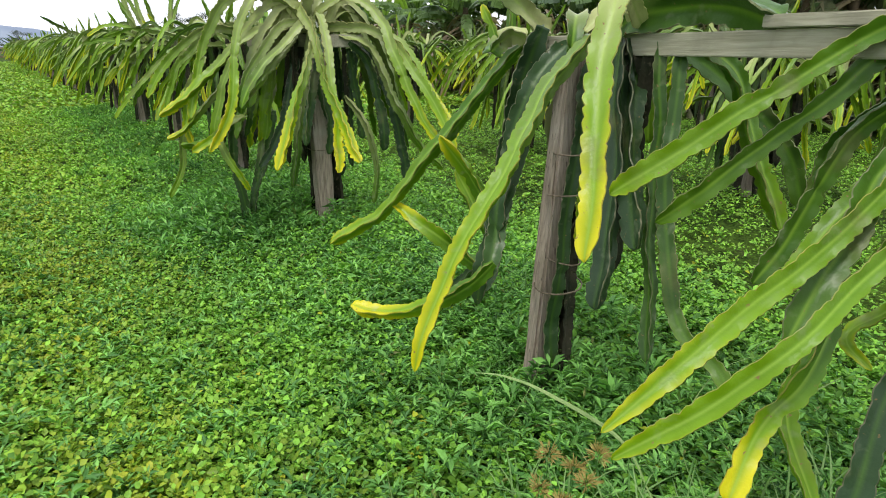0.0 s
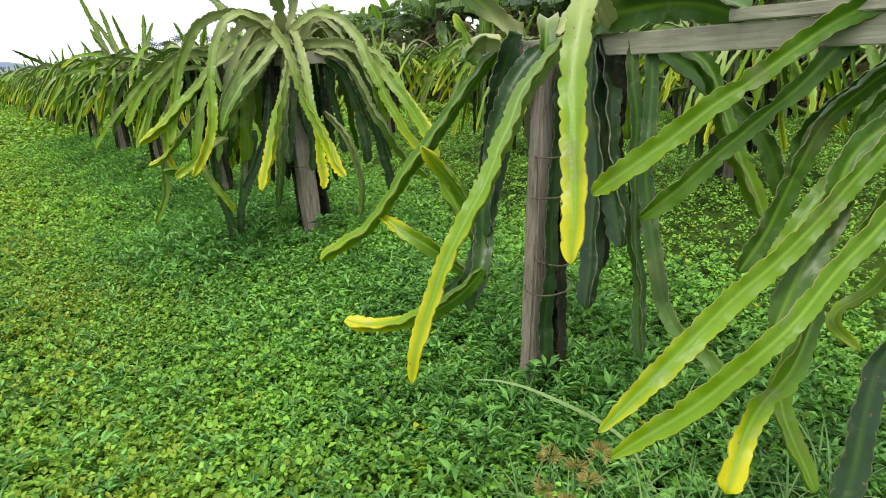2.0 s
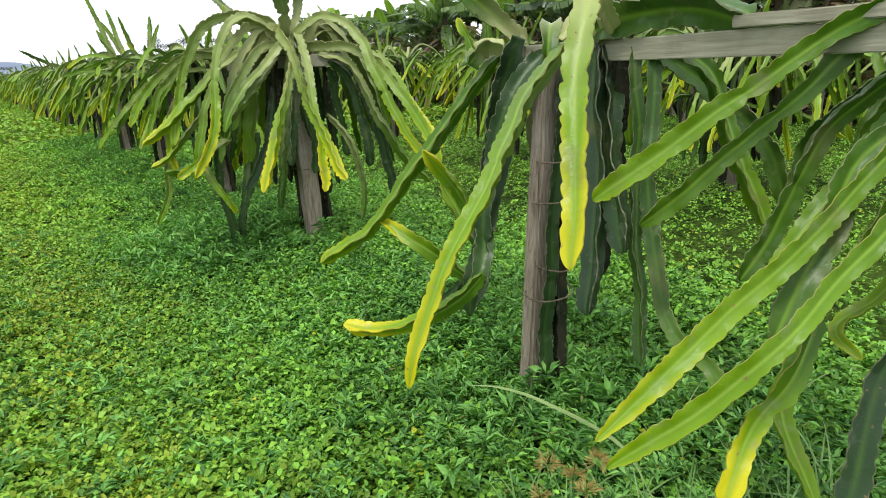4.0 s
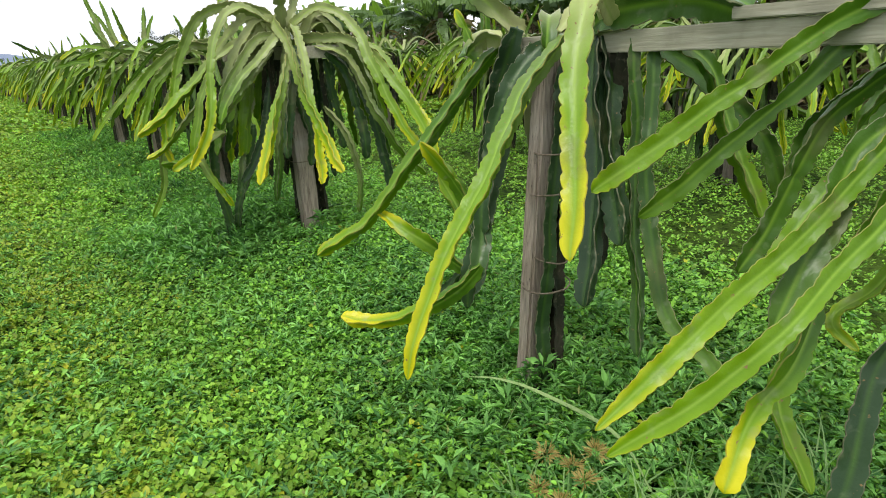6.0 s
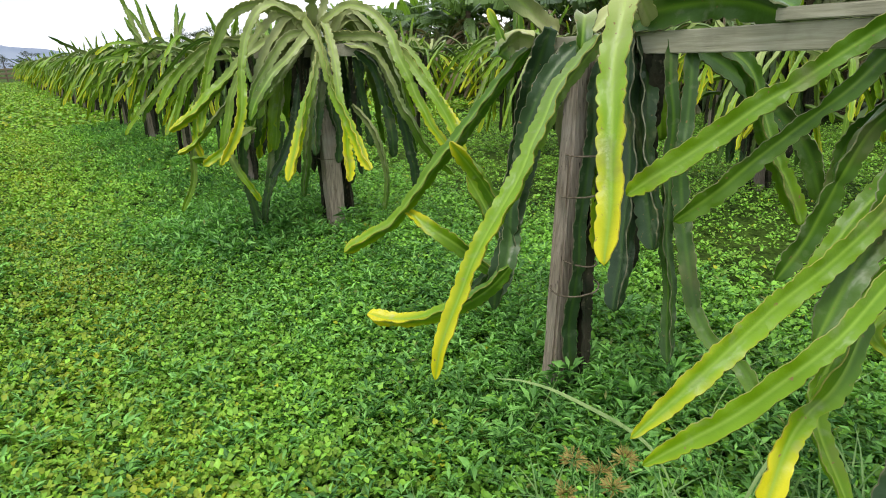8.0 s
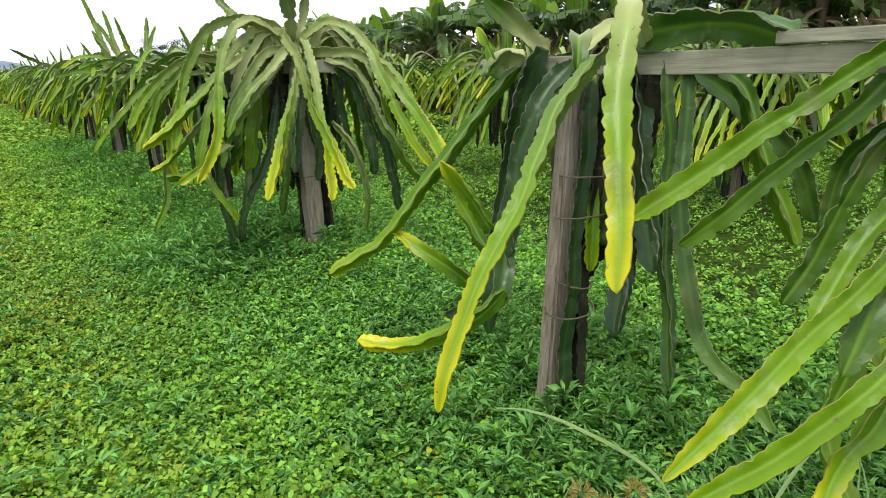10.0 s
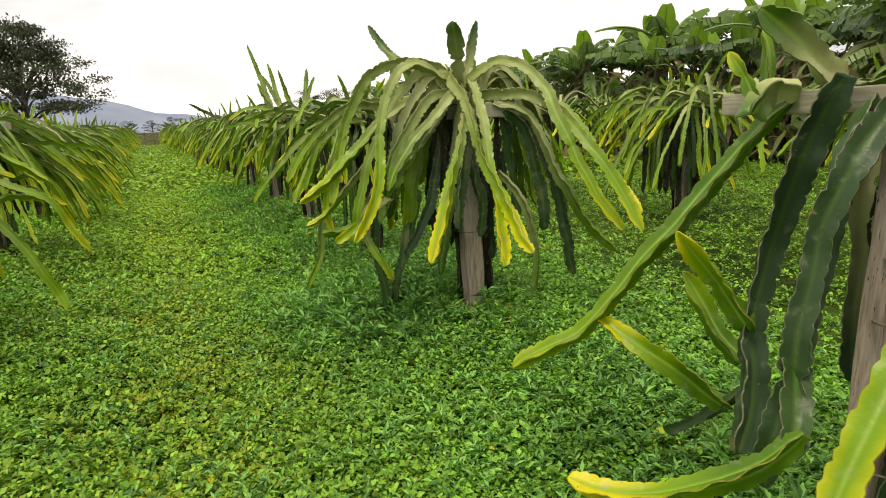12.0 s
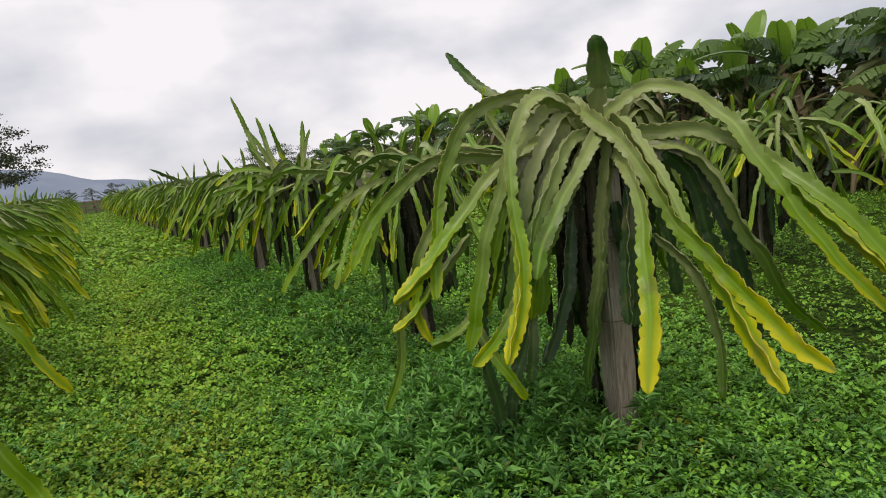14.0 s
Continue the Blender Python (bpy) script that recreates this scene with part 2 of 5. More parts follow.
def frames_along(p, first=(0.31, 0.2, 0.93)):
    """Tangent and a side vector carried along the curve without twist."""
    t = np.gradient(p, axis=0)
    t /= np.linalg.norm(t, axis=1)[:, None]
    n = np.zeros_like(t)
    a = np.array(first)
    for i in range(len(p)):
        a = a - t[i] * (a @ t[i])
        a /= max(np.linalg.norm(a), 1e-6)
        n[i] = a
    return t, n, np.cross(t, n)


def stem_mesh(name, ctrl, radius=0.048, yellow=0.6, grey=0.3, twist=0.0, step=0.009, seed=0, point=0.085, pale=0.6):
    """A three-winged cactus stem with scalloped margins, from its base to its tip."""
    rng = np.random.default_rng(seed + 17)
    p, s = curve_points(ctrl, step)
    length = s[-1]
    knots = max(4, int(length / 0.13))
    at_knots = rng.normal(0, 1, (knots, 3))
    wob = np.stack([np.interp(s, np.linspace(0, length, knots), at_knots[:, i]) for i in range(3)], 1)
    soft = max(1, int(0.05 / step))
    wob = np.stack([np.convolve(np.pad(wob[:, i], soft, mode="edge"), np.ones(2 * soft + 1) / (2 * soft + 1), mode="valid") for i in range(3)], 1)
    p = p + wob * 0.008
    curl = rng.uniform(-1.3, 1.3)
    t, n, b = frames_along(p)
    f = s / length
    taper = np.clip(f / 0.05, 0.35, 1) ** 0.5 * np.sqrt(np.maximum(1e-4, 1 - (1 - np.clip((1 - f) / point, 0.0, 1)) ** 2))
    taper *= 1 + 0.10 * np.sin(f * rng.uniform(6, 11) + rng.uniform(0, 6))
    gap = max(radius * rng.uniform(0.95, 1.2), 3.1 * step)
    joint = rng.uniform(0.25, 0.75)
    taper *= 1 - rng.choice((0.0, 0.0, 0.35, 0.5)) * np.exp(-((s - joint * length) / 0.018) ** 2)
    verts, att = [], []
    lite = step > 0.019
    for k in range(3):
        ang = twist + k * 2 * math.pi / 3 + 0.3 * np.sin(f * 2.2 + seed) + curl * f
        phase = s / gap + k / 3.0 + 0.22 * np.sin(s * 23 + seed + k)
        tooth = np.mod(phase, 1.0)
        deep = (1.05 if step < 0.0115 else 1.6) * rng.uniform(0.09, 0.26, int(phase.max()) + 3)[phase.astype(int) + 1]
        bay = np.sin(math.pi * tooth ** 0.55) ** 0.75
        notch = np.clip(1 - 4.5 * np.minimum(tooth, 1 - tooth), 0, 1)
        r = radius * taper * ((0.62 + 0.38 * bay) if lite else (1.02 - deep * (1 - bay))) * rng.uniform(0.92, 1.1)
        ripple = radius * 0.12 * taper * np.sin(s / gap * 2.1 + 2.0 * k + seed)
        half = radius * 0.05 * np.clip(taper, 0.2, 1)
        out = np.cos(ang)[:, None] * n + np.sin(ang)[:, None] * b
        side = -np.sin(ang)[:, None] * n + np.cos(ang)[:, None] * b
        low = ang + math.pi / 3
        vout = np.cos(low)[:, None] * n + np.sin(low)[:, None] * b
        wing = (0.54 * radius * taper)[:, None]
        thick = (radius * 0.15 * taper)[:, None]
        bend = side * ripple[:, None]
        for pos, e in ((out * wing - side * thick, 0.5),
                       (out * r[:, None] + bend - side * half[:, None], 1.0),
                       (out * r[:, None] + bend + side * half[:, None], 0.9),
                       (out * wing + side * thick, 0.5),
                       (vout * (0.20 * radius * taper)[:, None], 0.0)):
            if lite and e in (0.5, 0.9):
                continue
            verts.append(p + pos)
            att.append(0.965 + 0.035 * notch if e > 0.8 else np.full(len(p), e))
    m = len(verts)
    v = np.stack(verts, 1).reshape(-1, 3)
    rings = len(p)
    i = np.arange(rings - 1)[:, None] * m
    j = np.arange(m)[None]
    jn = (j + 1) % m
    quads = np.stack([i + j, i + jn, i + m + jn, i + m + j], 2).reshape(-1, 4)
    me = bpy.data.meshes.new(name)
    me.from_pydata(v.tolist(), [], quads.tolist() + [list(range(m))[::-1], [(rings - 1) * m + q for q in range(m)]])
    me.materials.append(STEM)
    rgba = np.ones((rings, m, 4), np.float32)
    rgba[:, :, 0] = f[:, None]
    rgba[:, :, 1] = np.stack(att, 1)
    rgba[:, :, 2] = yellow
    rgba[:, :, 3] = grey
    colour_points(me, "grow", rgba)
    # pale: how strongly the bleached skin and painted sheen show on this stem
    me.attributes.new("pale_sheen", "FLOAT", "POINT").data.foreach_set("value", np.full(rings * m, pale, np.float32))
    me.polygons.foreach_set("use_smooth", np.ones(len(me.polygons), bool))
    ends = np.empty(len(me.edges) * 2, np.int32)
    me.edges.foreach_get("vertices", ends)
    ends = ends.reshape(-1, 2) % m
    sharp = (ends[:, 0] == ends[:, 1]) & (np.array([a[0] for a in att])[ends[:, 0]] > 0.8)
    me.attributes.new("sharp_edge", "BOOLEAN", "EDGE").data.foreach_set("value", sharp)
    return me


stem_count = 0


def stem(plant, *ctrl, r=0.048, yellow=0.6, grey=0.3, twist=None, step=0.009, point=0.085, pale=0.6):
    """Adds one stem to a plant, control points in the plant's own space."""
    global stem_count
    stem_count += 1
    tw = (stem_count * 2.399) % 6.28 if twist is None else twist
    ob = new("stem", stem_mesh("stem", ctrl, r, yellow, grey, tw, step, stem_count, point, pale))
    ob.parent = plant
    return ob


def thing(name, label, category, at=(0, 0, 0), group=""):
    ob = new(name)
    ob.location = at
    ob.empty_display_size = 0.2
    return tagged(ob, label, category, group)


def box_bm(size, bevel=0.006, cuts=0, wobble=0.0, seed=0):
    bm = bmesh.new()
    bmesh.ops.create_cube(bm, size=1.0)
    bmesh.ops.scale(bm, vec=size, verts=bm.verts)
    if cuts:
        axis = max(range(3), key=lambda q: size[q])
        es = [e for e in bm.edges if abs((e.verts[0].co - e.verts[1].co)[axis]) > 0.5 * size[axis]]
        bmesh.ops.subdivide_edges(bm, edges=es, cuts=cuts, use_grid_fill=True)
    if bevel:
        es = [e for e in bm.edges if len(e.link_faces) == 2 and e.calc_face_angle(0) > 0.5]
        bmesh.ops.bevel(bm, geom=es, offset=bevel, segments=2, affect="EDGES")
    if wobble:
        rng = random.Random(seed)
        for v in bm.verts:
            v.co += Vector([rng.uniform(-wobble, wobble) for _ in range(3)])
    return bm


def loop_wire(parent, cx, cy, z, rx, ry, tilt, seed):
    """A slack turn of wire round a post and the stems tied to it."""
    rng = random.Random(seed)
    pts = []
    for i in range(25):
        a = i / 24 * 2 * math.pi
        pts.append((cx + rx * math.cos(a), cy + ry * math.sin(a), z + tilt * math.sin(a + seed) + rng.uniform(-0.002, 0.002)))
    return tube("tie_wire", pts, 0.0042, WIRE, parent, 6)


def tube(name, ctrl, radius, mat, parent, sides=8, step=0.03, taper=1.0):
    p, s = curve_points(ctrl, step)
    t, n, b = frames_along(p)
    r = radius * (1 - (1 - taper) * s / s[-1])
    a = np.arange(sides) * 2 * math.pi / sides
    v = p[:, None] + r[:, None, None] * (np.cos(a)[None, :, None] * n[:, None] + np.sin(a)[None, :, None] * b[:, None])
    m = sides
    i = np.arange(len(p) - 1)[:, None] * m
    j = np.arange(m)[None]
    jn = (j + 1) % m
    q = np.stack([i + j, i + jn, i + m + jn, i + m + j], 2).reshape(-1, 4).tolist()
    q += [list(range(m))[::-1], [(len(p) - 1) * m + k for k in range(m)]]
    return smooth(part(name, (v.reshape(-1, 3), q), mat, parent))


# ---- the ground ----
def make_ground():
    xs = np.concatenate([np.linspace(-900, -30, 12), np.linspace(-20, -7, 10), np.linspace(-6.5, 6, 64), np.linspace(7, 20, 9), np.linspace(30, 900, 12)])
    ys = np.concatenate([np.linspace(-400, -20, 8), np.linspace(-12, -4, 5), np.linspace(-3, 18, 70), np.linspace(20, 70, 20), np.linspace(90, 1500, 12)])
    gx, gy = np.meshgrid(xs, ys)
    gz = ground_height(gx, gy)
    v = np.stack([gx, gy, gz], 2).reshape(-1, 3)
    w = len(xs)
    i = np.arange(len(ys) - 1)[:, None] * w
    j = np.arange(w - 1)[None]
    q = np.stack([i + j, i + j + 1, i + w + j + 1, i + w + j], 2).reshape(-1, 4)
    ob = smooth(part("ground", (v, q), GROUND))
    tagged(ob, "green weed-covered soil of the orchard floor", "ground", kind="structure")


def leaf_cloud(name, mat, label, centres, leaves, size, lift, spread, slim, rng, upright=(0.1, 0.9), tint=None, dry=0.015, warm=0.0, oval=False):
    """Very many small folded leaves, in rosettes at the given ground points."""
    k = len(centres) * leaves
    c = np.repeat(centres, leaves, axis=0)
    az = (np.tile(np.arange(leaves), len(centres)) / leaves + np.repeat(rng.random(len(centres)), leaves)) * 2 * math.pi + rng.normal(0, 0.4, k)
    ln = size * rng.uniform(0.65, 1.3, k) * np.repeat(rng.uniform(0.75, 1.3, len(centres)), leaves)
    up = rng.uniform(*upright, k)
    d = np.stack([np.cos(az) * np.cos(up), np.sin(az) * np.cos(up), np.sin(up)], 1)
    side = np.stack([-np.sin(az), np.cos(az), rng.normal(0, 0.42, k)], 1)
    nrm = np.cross(d, side)
    base = c + d * (spread * rng.uniform(0.1, 1.0, k))[:, None]
    base[:, 2] += lift * np.repeat(rng.uniform(0.1, 1.0, len(centres)), leaves) * rng.uniform(0.6, 1.1, k)
    mid = base + d * (ln * 0.41)[:, None]
    fold = nrm * (ln * 0.10)[:, None]
    wide = side * (ln * slim)[:, None]
    droop = np.zeros((k, 3))
    droop[:, 2] = -ln * rng.uniform(0.0, 0.25, k)
    tip = base + d * ln[:, None] + droop
    if oval:
        low, high = base + d * (ln * 0.25)[:, None], base + d * (ln * 0.68)[:, None] + droop * 0.5
        ring = [base, low - wide * 0.85 + fold, high - wide * 0.8 + fold, tip, high + wide * 0.8 + fold, low + wide * 0.85 + fold]
        tris = (0, 1, 2, 0, 2, 3, 0, 3, 4, 0, 4, 5)
    else:
        ring = [base, mid - wide + fold, tip, mid + wide + fold]
        tris = (0, 1, 2, 0, 2, 3)
    m, per = len(ring), len(tris) // 3
    v = np.stack(ring, 1).reshape(-1, 3)
    f = (np.arange(k)[:, None] * m + np.array(tris)).reshape(-1)
    me = bpy.data.meshes.new(name)
    me.vertices.add(len(v))
    me.vertices.foreach_set("co", v.astype(np.float32).ravel())
    me.loops.add(len(f))
    me.loops.foreach_set("vertex_index", f.astype(np.int32))
    me.polygons.add(k * per)
    me.polygons.foreach_set("loop_start", np.arange(0, k * per * 3, 3, dtype=np.int32))
    me.update(calc_edges=True)
    me.materials.append(mat)
    rgba = np.ones((k, m, 4), np.float32)
    shade = rng.random(k) ** 1.5 * 0.8 + 0.36 * np.repeat(rng.random(len(centres)) if tint is None else tint, leaves)
    rgba[:, :, 0] = shade[:, None]
    rgba[:, :, 1] = ((rng.random(k) < np.repeat(np.broadcast_to(dry, len(centres)), leaves)) * 0.8 + np.repeat(np.broadcast_to(warm, len(centres)), leaves) * rng.random(k))[:, None]
    colour_points(me, "tint", rgba)
    return tagged(new(name, me), label, "weeds", kind="stuff")


def scatter(rng, count, x0, x1, y0, y1):
    x = rng.uniform(x0, x1, count) + rng.normal(0, 0.35, count)
    y = rng.uniform(y0, y1, count) + rng.normal(0, 0.35, count)
    return np.stack([x, y, ground_height(x, y)], 1)


def patchy(c, scale, seed):
    """Slow variation over the plan, 0 to 1."""
    x, y = c[:, 0] * scale, c[:, 1] * scale
    v = np.sin(x * 1.7 + seed) * np.sin(y * 1.3 - seed * 2) + 0.6 * np.sin(x * 3.9 - y * 2.7 + seed) + 0.4 * np.sin(x * 8.3 + y * 6.1)
    return np.clip(0.5 + 0.3 * v, 0, 1)


def make_cover():
    rng = np.random.default_rng(5)
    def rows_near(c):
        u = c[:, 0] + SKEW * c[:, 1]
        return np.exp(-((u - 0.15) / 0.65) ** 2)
    def trodden(c):
        u = c[:, 0] + SKEW * c[:, 1]
        lane = 1 / (1 + np.exp((u + 1.0) / 0.22)) / (1 + np.exp((-3.2 - u) / 0.3))
        return (0.55 * lane + 0.45 * np.exp(-((u + 1.75) / 0.4) ** 2)) * (0.35 + 0.9 * patchy(c, 1.3, 5.0))
    c = np.vstack([scatter(rng, 35000, -3.3, 1.6, -2.0, 2.0), scatter(rng, 20000, -4.4, 1.6, 2.0, 6.0)])
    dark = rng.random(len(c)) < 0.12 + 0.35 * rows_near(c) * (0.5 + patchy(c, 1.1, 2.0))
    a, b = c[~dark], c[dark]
    near = a[:, 1] < 0.2
    for q, oval in ((a[near], True), (a[~near], False)):
        leaf_cloud("ground_cover", COVER, "low bright green broad-leaved weeds covering the ground", q, 5, 0.033, 0.14, 0.018, 0.35, rng, dry=0.003 + 0.25 * (patchy(q, 2.6, 7.0) > 0.96), warm=0.08 + 0.65 * trodden(q), tint=(1.0 - 0.3 * trodden(q)) * (0.85 * patchy(q, 0.9, 1.0) + (0.05 if oval else 0.25)), oval=oval)
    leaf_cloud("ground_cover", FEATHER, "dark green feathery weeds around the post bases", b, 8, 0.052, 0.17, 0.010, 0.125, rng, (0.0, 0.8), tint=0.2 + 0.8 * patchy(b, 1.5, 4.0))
    c = np.vstack([scatter(rng, 21000, -6.6, 1.6, 6.0, 16.0)])
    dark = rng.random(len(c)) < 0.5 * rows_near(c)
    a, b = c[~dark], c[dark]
    leaf_cloud("ground_cover", COVER, "low bright green broad-leaved weeds covering the ground", a, 5, 0.048, 0.14, 0.03, 0.30, rng, warm=0.12 + 0.6 * trodden(a), tint=0.25 + patchy(a, 0.7, 1.0) + 0.3 * trodden(a))
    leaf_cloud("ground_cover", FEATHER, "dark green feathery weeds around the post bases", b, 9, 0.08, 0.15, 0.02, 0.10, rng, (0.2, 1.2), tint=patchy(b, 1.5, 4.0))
    c = scatter(rng, 16000, 1.6, 9.5, -2.0, 11.0)
    leaf_cloud("ground_cover", COVER, "fine light green weeds between the rows", c, 6, 0.036, 0.13, 0.025, 0.27, rng, warm=0.2, tint=0.4 + 0.45 * patchy(c, 0.7, 1.0))
    c = np.vstack([scatter(rng, 900, -1.05, -0.25, 3.55, 4.5), scatter(rng, 90, 0.0, 0.25, -0.15, 0.1)])
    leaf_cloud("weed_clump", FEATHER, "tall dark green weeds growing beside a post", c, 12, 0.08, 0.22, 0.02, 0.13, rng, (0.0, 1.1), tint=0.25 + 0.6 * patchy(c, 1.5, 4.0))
    c = np.vstack([scatter(rng, 9000, -9.0, 9.5, -6.5, -2.0), scatter(rng, 6000, -9.5, -3.6, -2.5, 6.5)])
    leaf_cloud("ground_cover", COVER, "low bright green weeds behind the walk", c, 4, 0.055, 0.14, 0.03, 0.33, rng, warm=0.15, tint=0.8 * patchy(c, 0.7, 1.0))
    c = np.vstack([scatter(rng, 13000, -12.0, 3.0, 16.0, 45.0), scatter(rng, 3500, 3.0, 12.0, 11.0, 30.0), scatter(rng, 5000, -16.0, -3.0, 45.0, 82.0)])
    leaf_cloud("ground_cover", COVER, "low bright green weeds further down the lane", c, 4, 0.12, 0.10, 0.05, 0.33, rng, (0.0, 0.6), warm=0.45, tint=0.55 + 0.6 * patchy(c, 0.4, 1.0))


make_ground()
make_cover()


# ---- trellis posts and beams ----
def trellis_post(at, height, width, label, lean=(0.0, 0.0), arm=None, arm_z=None, seed=0):
    """A timber post, weathered and split, with its cross arm where it has one. arm: two plan ends from the post."""
    ob = thing("trellis_post", label, "post", at, "trellis posts")
    bm = box_bm((width, width * 0.9, height + 0.45), 0.012, 9, 0.004, seed)
    for v in bm.verts:
        f = (v.co.z + (height + 0.45) / 2) / (height + 0.45)
        v.co.x += lean[0] * f
        v.co.y += lean[1] * f
        v.co.z += (height - 0.45) / 2
    part("post", bm, TIMBER, ob)
    if arm:
        (ax, ay), (bx, by) = arm
        ln = math.hypot(bx - ax, by - ay)
        bm = box_bm((0.09, ln, 0.105), 0.006, 5, 0.002, seed + 1)
        turn = math.atan2(-(bx - ax), by - ay)
        bmesh.ops.transform(bm, matrix=pose((ax + bx) / 2, (ay + by) / 2, arm_z or height, 0, 0, math.degrees(turn)), verts=bm.verts)
        part("cross_arm", bm, BOARD, ob, "grey sawn timber arm")
    return ob


def long_beam():
    """The board that ties the end posts of the row, and the shorter one lapped on it."""
    ob = thing("trellis_beam", "long grey weathered board across the tops of two posts", "beam")
    for a, b, z, h, w in (((0.34, 0.88), (0.36, -2.6), 1.505, 0.086, 0.05), ((0.35, -0.80), (0.37, -2.9), 1.573, 0.042, 0.09)):
        ln = math.hypot(b[0] - a[0], b[1] - a[1])
        bm = box_bm((w, ln, h), 0.004, 12, 0.0015, 3)
        turn = math.degrees(math.atan2(-(b[0] - a[0]), b[1] - a[1]))
        bmesh.ops.transform(bm, matrix=pose((a[0] + b[0]) / 2, (a[1] + b[1]) / 2, z, 0, 0, turn), verts=bm.verts)
        part("board", bm, BOARD, ob)
    return ob


P1, P2, PN = (0.06, -0.02), (0.06, 3.27), (0.42, -1.95)
post_1 = trellis_post((*P1, 0), 1.46, 0.10, "split grey-brown timber post with cactus trunks wired to it", (0.17, 0.06), seed=2)
post_2 = trellis_post((*P2, 0), 1.5, 0.155, "grey-brown timber post with a lengthwise crack", (-0.02, 0.0), ((-0.52, 0.30), (0.33, -0.25)), 1.55, 5)
trellis_post((*PN, 0), 1.46, 0.13, "grey-brown timber post at the end of the row", seed=8)
long_beam()
for z, tilt, s in ((0.42, 0.012, 1), (0.86, 0.014, 3), (1.04, 0.006, 4), (0.55, 0.004, 6)):
    loop_wire(post_1, 0.06 + 0.11 * z, -0.03, z, 0.118 if z != 0.55 else 0.068, 0.105, tilt, s)

for z, s in ((1.08, 2), (1.10, 5), (0.62, 7)):
    loop_wire(post_2, 0.01, 0.05, z, 0.13, 0.15, 0.012, s)


# ---- the cactus tied to the nearest post ----
plant_1 = thing("dragon_fruit_cactus", "dragon fruit cactus with long yellow-tipped stems drooping from a post", "cactus", group="dragon fruit plants")
K1 = dict(step=0.01, pale=0.0)
# long stems that droop towards the lane
stem(plant_1, (0.33, -0.26, 1.56), (0.16, -0.36, 1.68), (-0.03, -0.48, 1.70), (-0.15, -0.60, 1.60), (-0.28, -0.71, 1.38), (-0.41, -0.86, 1.11), (-0.50, -0.95, 0.92), r=0.046, yellow=1.0, grey=0.0, twist=0.4, step=0.01, pale=1.0)
stem(plant_1, (0.30, -0.08, 1.54), (0.12, -0.20, 1.53), (-0.18, -0.30, 1.32), (-0.46, -0.48, 1.09), (-0.67, -0.51, 0.82), (-0.79, -0.55, 0.60), (-0.83, -0.56, 0.48), r=0.038, yellow=1.0, grey=0.0, twist=1.3, point=0.14, step=0.01, pale=0.15)
stem(plant_1, (0.31, 0.52, 1.50), (0.22, 0.62, 1.38), (-0.02, 0.75, 1.04), (-0.30, 0.90, 0.66), (-0.46, 1.02, 0.51), (-0.58, 1.11, 0.40), r=0.045, yellow=0.72, grey=0.05, twist=2.0, **K1)
stem(plant_1, (0.09, 0.51, 0.34), (0.0, 0.58, 0.41), (-0.12, 0.68, 0.52), (-0.28, 0.91, 0.65), r=0.049, yellow=1.1, grey=0.0, twist=0.9, point=0.3, **K1)
stem(plant_1, (0.10, 0.44, 0.70), (0.02, 0.48, 0.84), (-0.08, 0.53, 0.97), (-0.15, 0.56, 1.06), r=0.049, yellow=1.0, grey=0.0, twist=2.7, point=0.4, **K1)
stem(plant_1, (0.20, 0.58, 0.48), (0.16, 0.66, 0.60), (0.10, 0.73, 0.72), (0.06, 0.78, 0.84), r=0.050, yellow=0.7, grey=0.0, twist=0.5, point=0.35, **K1)
stem(plant_1, (0.10, 0.47, 0.44), (0.07, 0.56, 0.32), (0.02, 0.68, 0.19), (-0.02, 0.76, 0.13), r=0.027, yellow=0.1, grey=0.9, **K1)
stem(plant_1, (-0.22, -0.07, 0.60), (-0.32, 0.00, 0.46), (-0.50, 0.14, 0.34), (-0.66, 0.28, 0.31), (-0.74, 0.36, 0.33), r=0.041, yellow=1.25, grey=0.0, twist=0.3, **K1)
# stems hanging beside the post, the shade there painted into their dark grey
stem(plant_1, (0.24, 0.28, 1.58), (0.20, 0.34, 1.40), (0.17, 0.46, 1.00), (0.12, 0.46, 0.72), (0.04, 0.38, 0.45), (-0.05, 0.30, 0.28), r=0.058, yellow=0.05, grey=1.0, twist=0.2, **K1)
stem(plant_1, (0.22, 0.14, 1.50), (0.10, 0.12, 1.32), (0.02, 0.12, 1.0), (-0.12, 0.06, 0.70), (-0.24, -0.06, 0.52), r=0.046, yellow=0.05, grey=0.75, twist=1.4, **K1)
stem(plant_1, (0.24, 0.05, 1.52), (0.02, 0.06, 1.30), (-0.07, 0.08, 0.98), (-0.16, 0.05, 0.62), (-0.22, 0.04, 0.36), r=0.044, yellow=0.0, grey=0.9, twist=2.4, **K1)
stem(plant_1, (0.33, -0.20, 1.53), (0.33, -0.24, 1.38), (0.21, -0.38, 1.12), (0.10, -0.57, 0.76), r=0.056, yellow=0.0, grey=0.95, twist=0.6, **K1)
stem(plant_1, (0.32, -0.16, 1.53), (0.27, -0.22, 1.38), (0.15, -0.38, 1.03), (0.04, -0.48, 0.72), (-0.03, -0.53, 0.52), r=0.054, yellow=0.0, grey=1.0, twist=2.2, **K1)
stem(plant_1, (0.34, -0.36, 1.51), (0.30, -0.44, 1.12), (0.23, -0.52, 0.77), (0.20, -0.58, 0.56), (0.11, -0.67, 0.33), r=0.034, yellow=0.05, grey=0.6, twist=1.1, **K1)
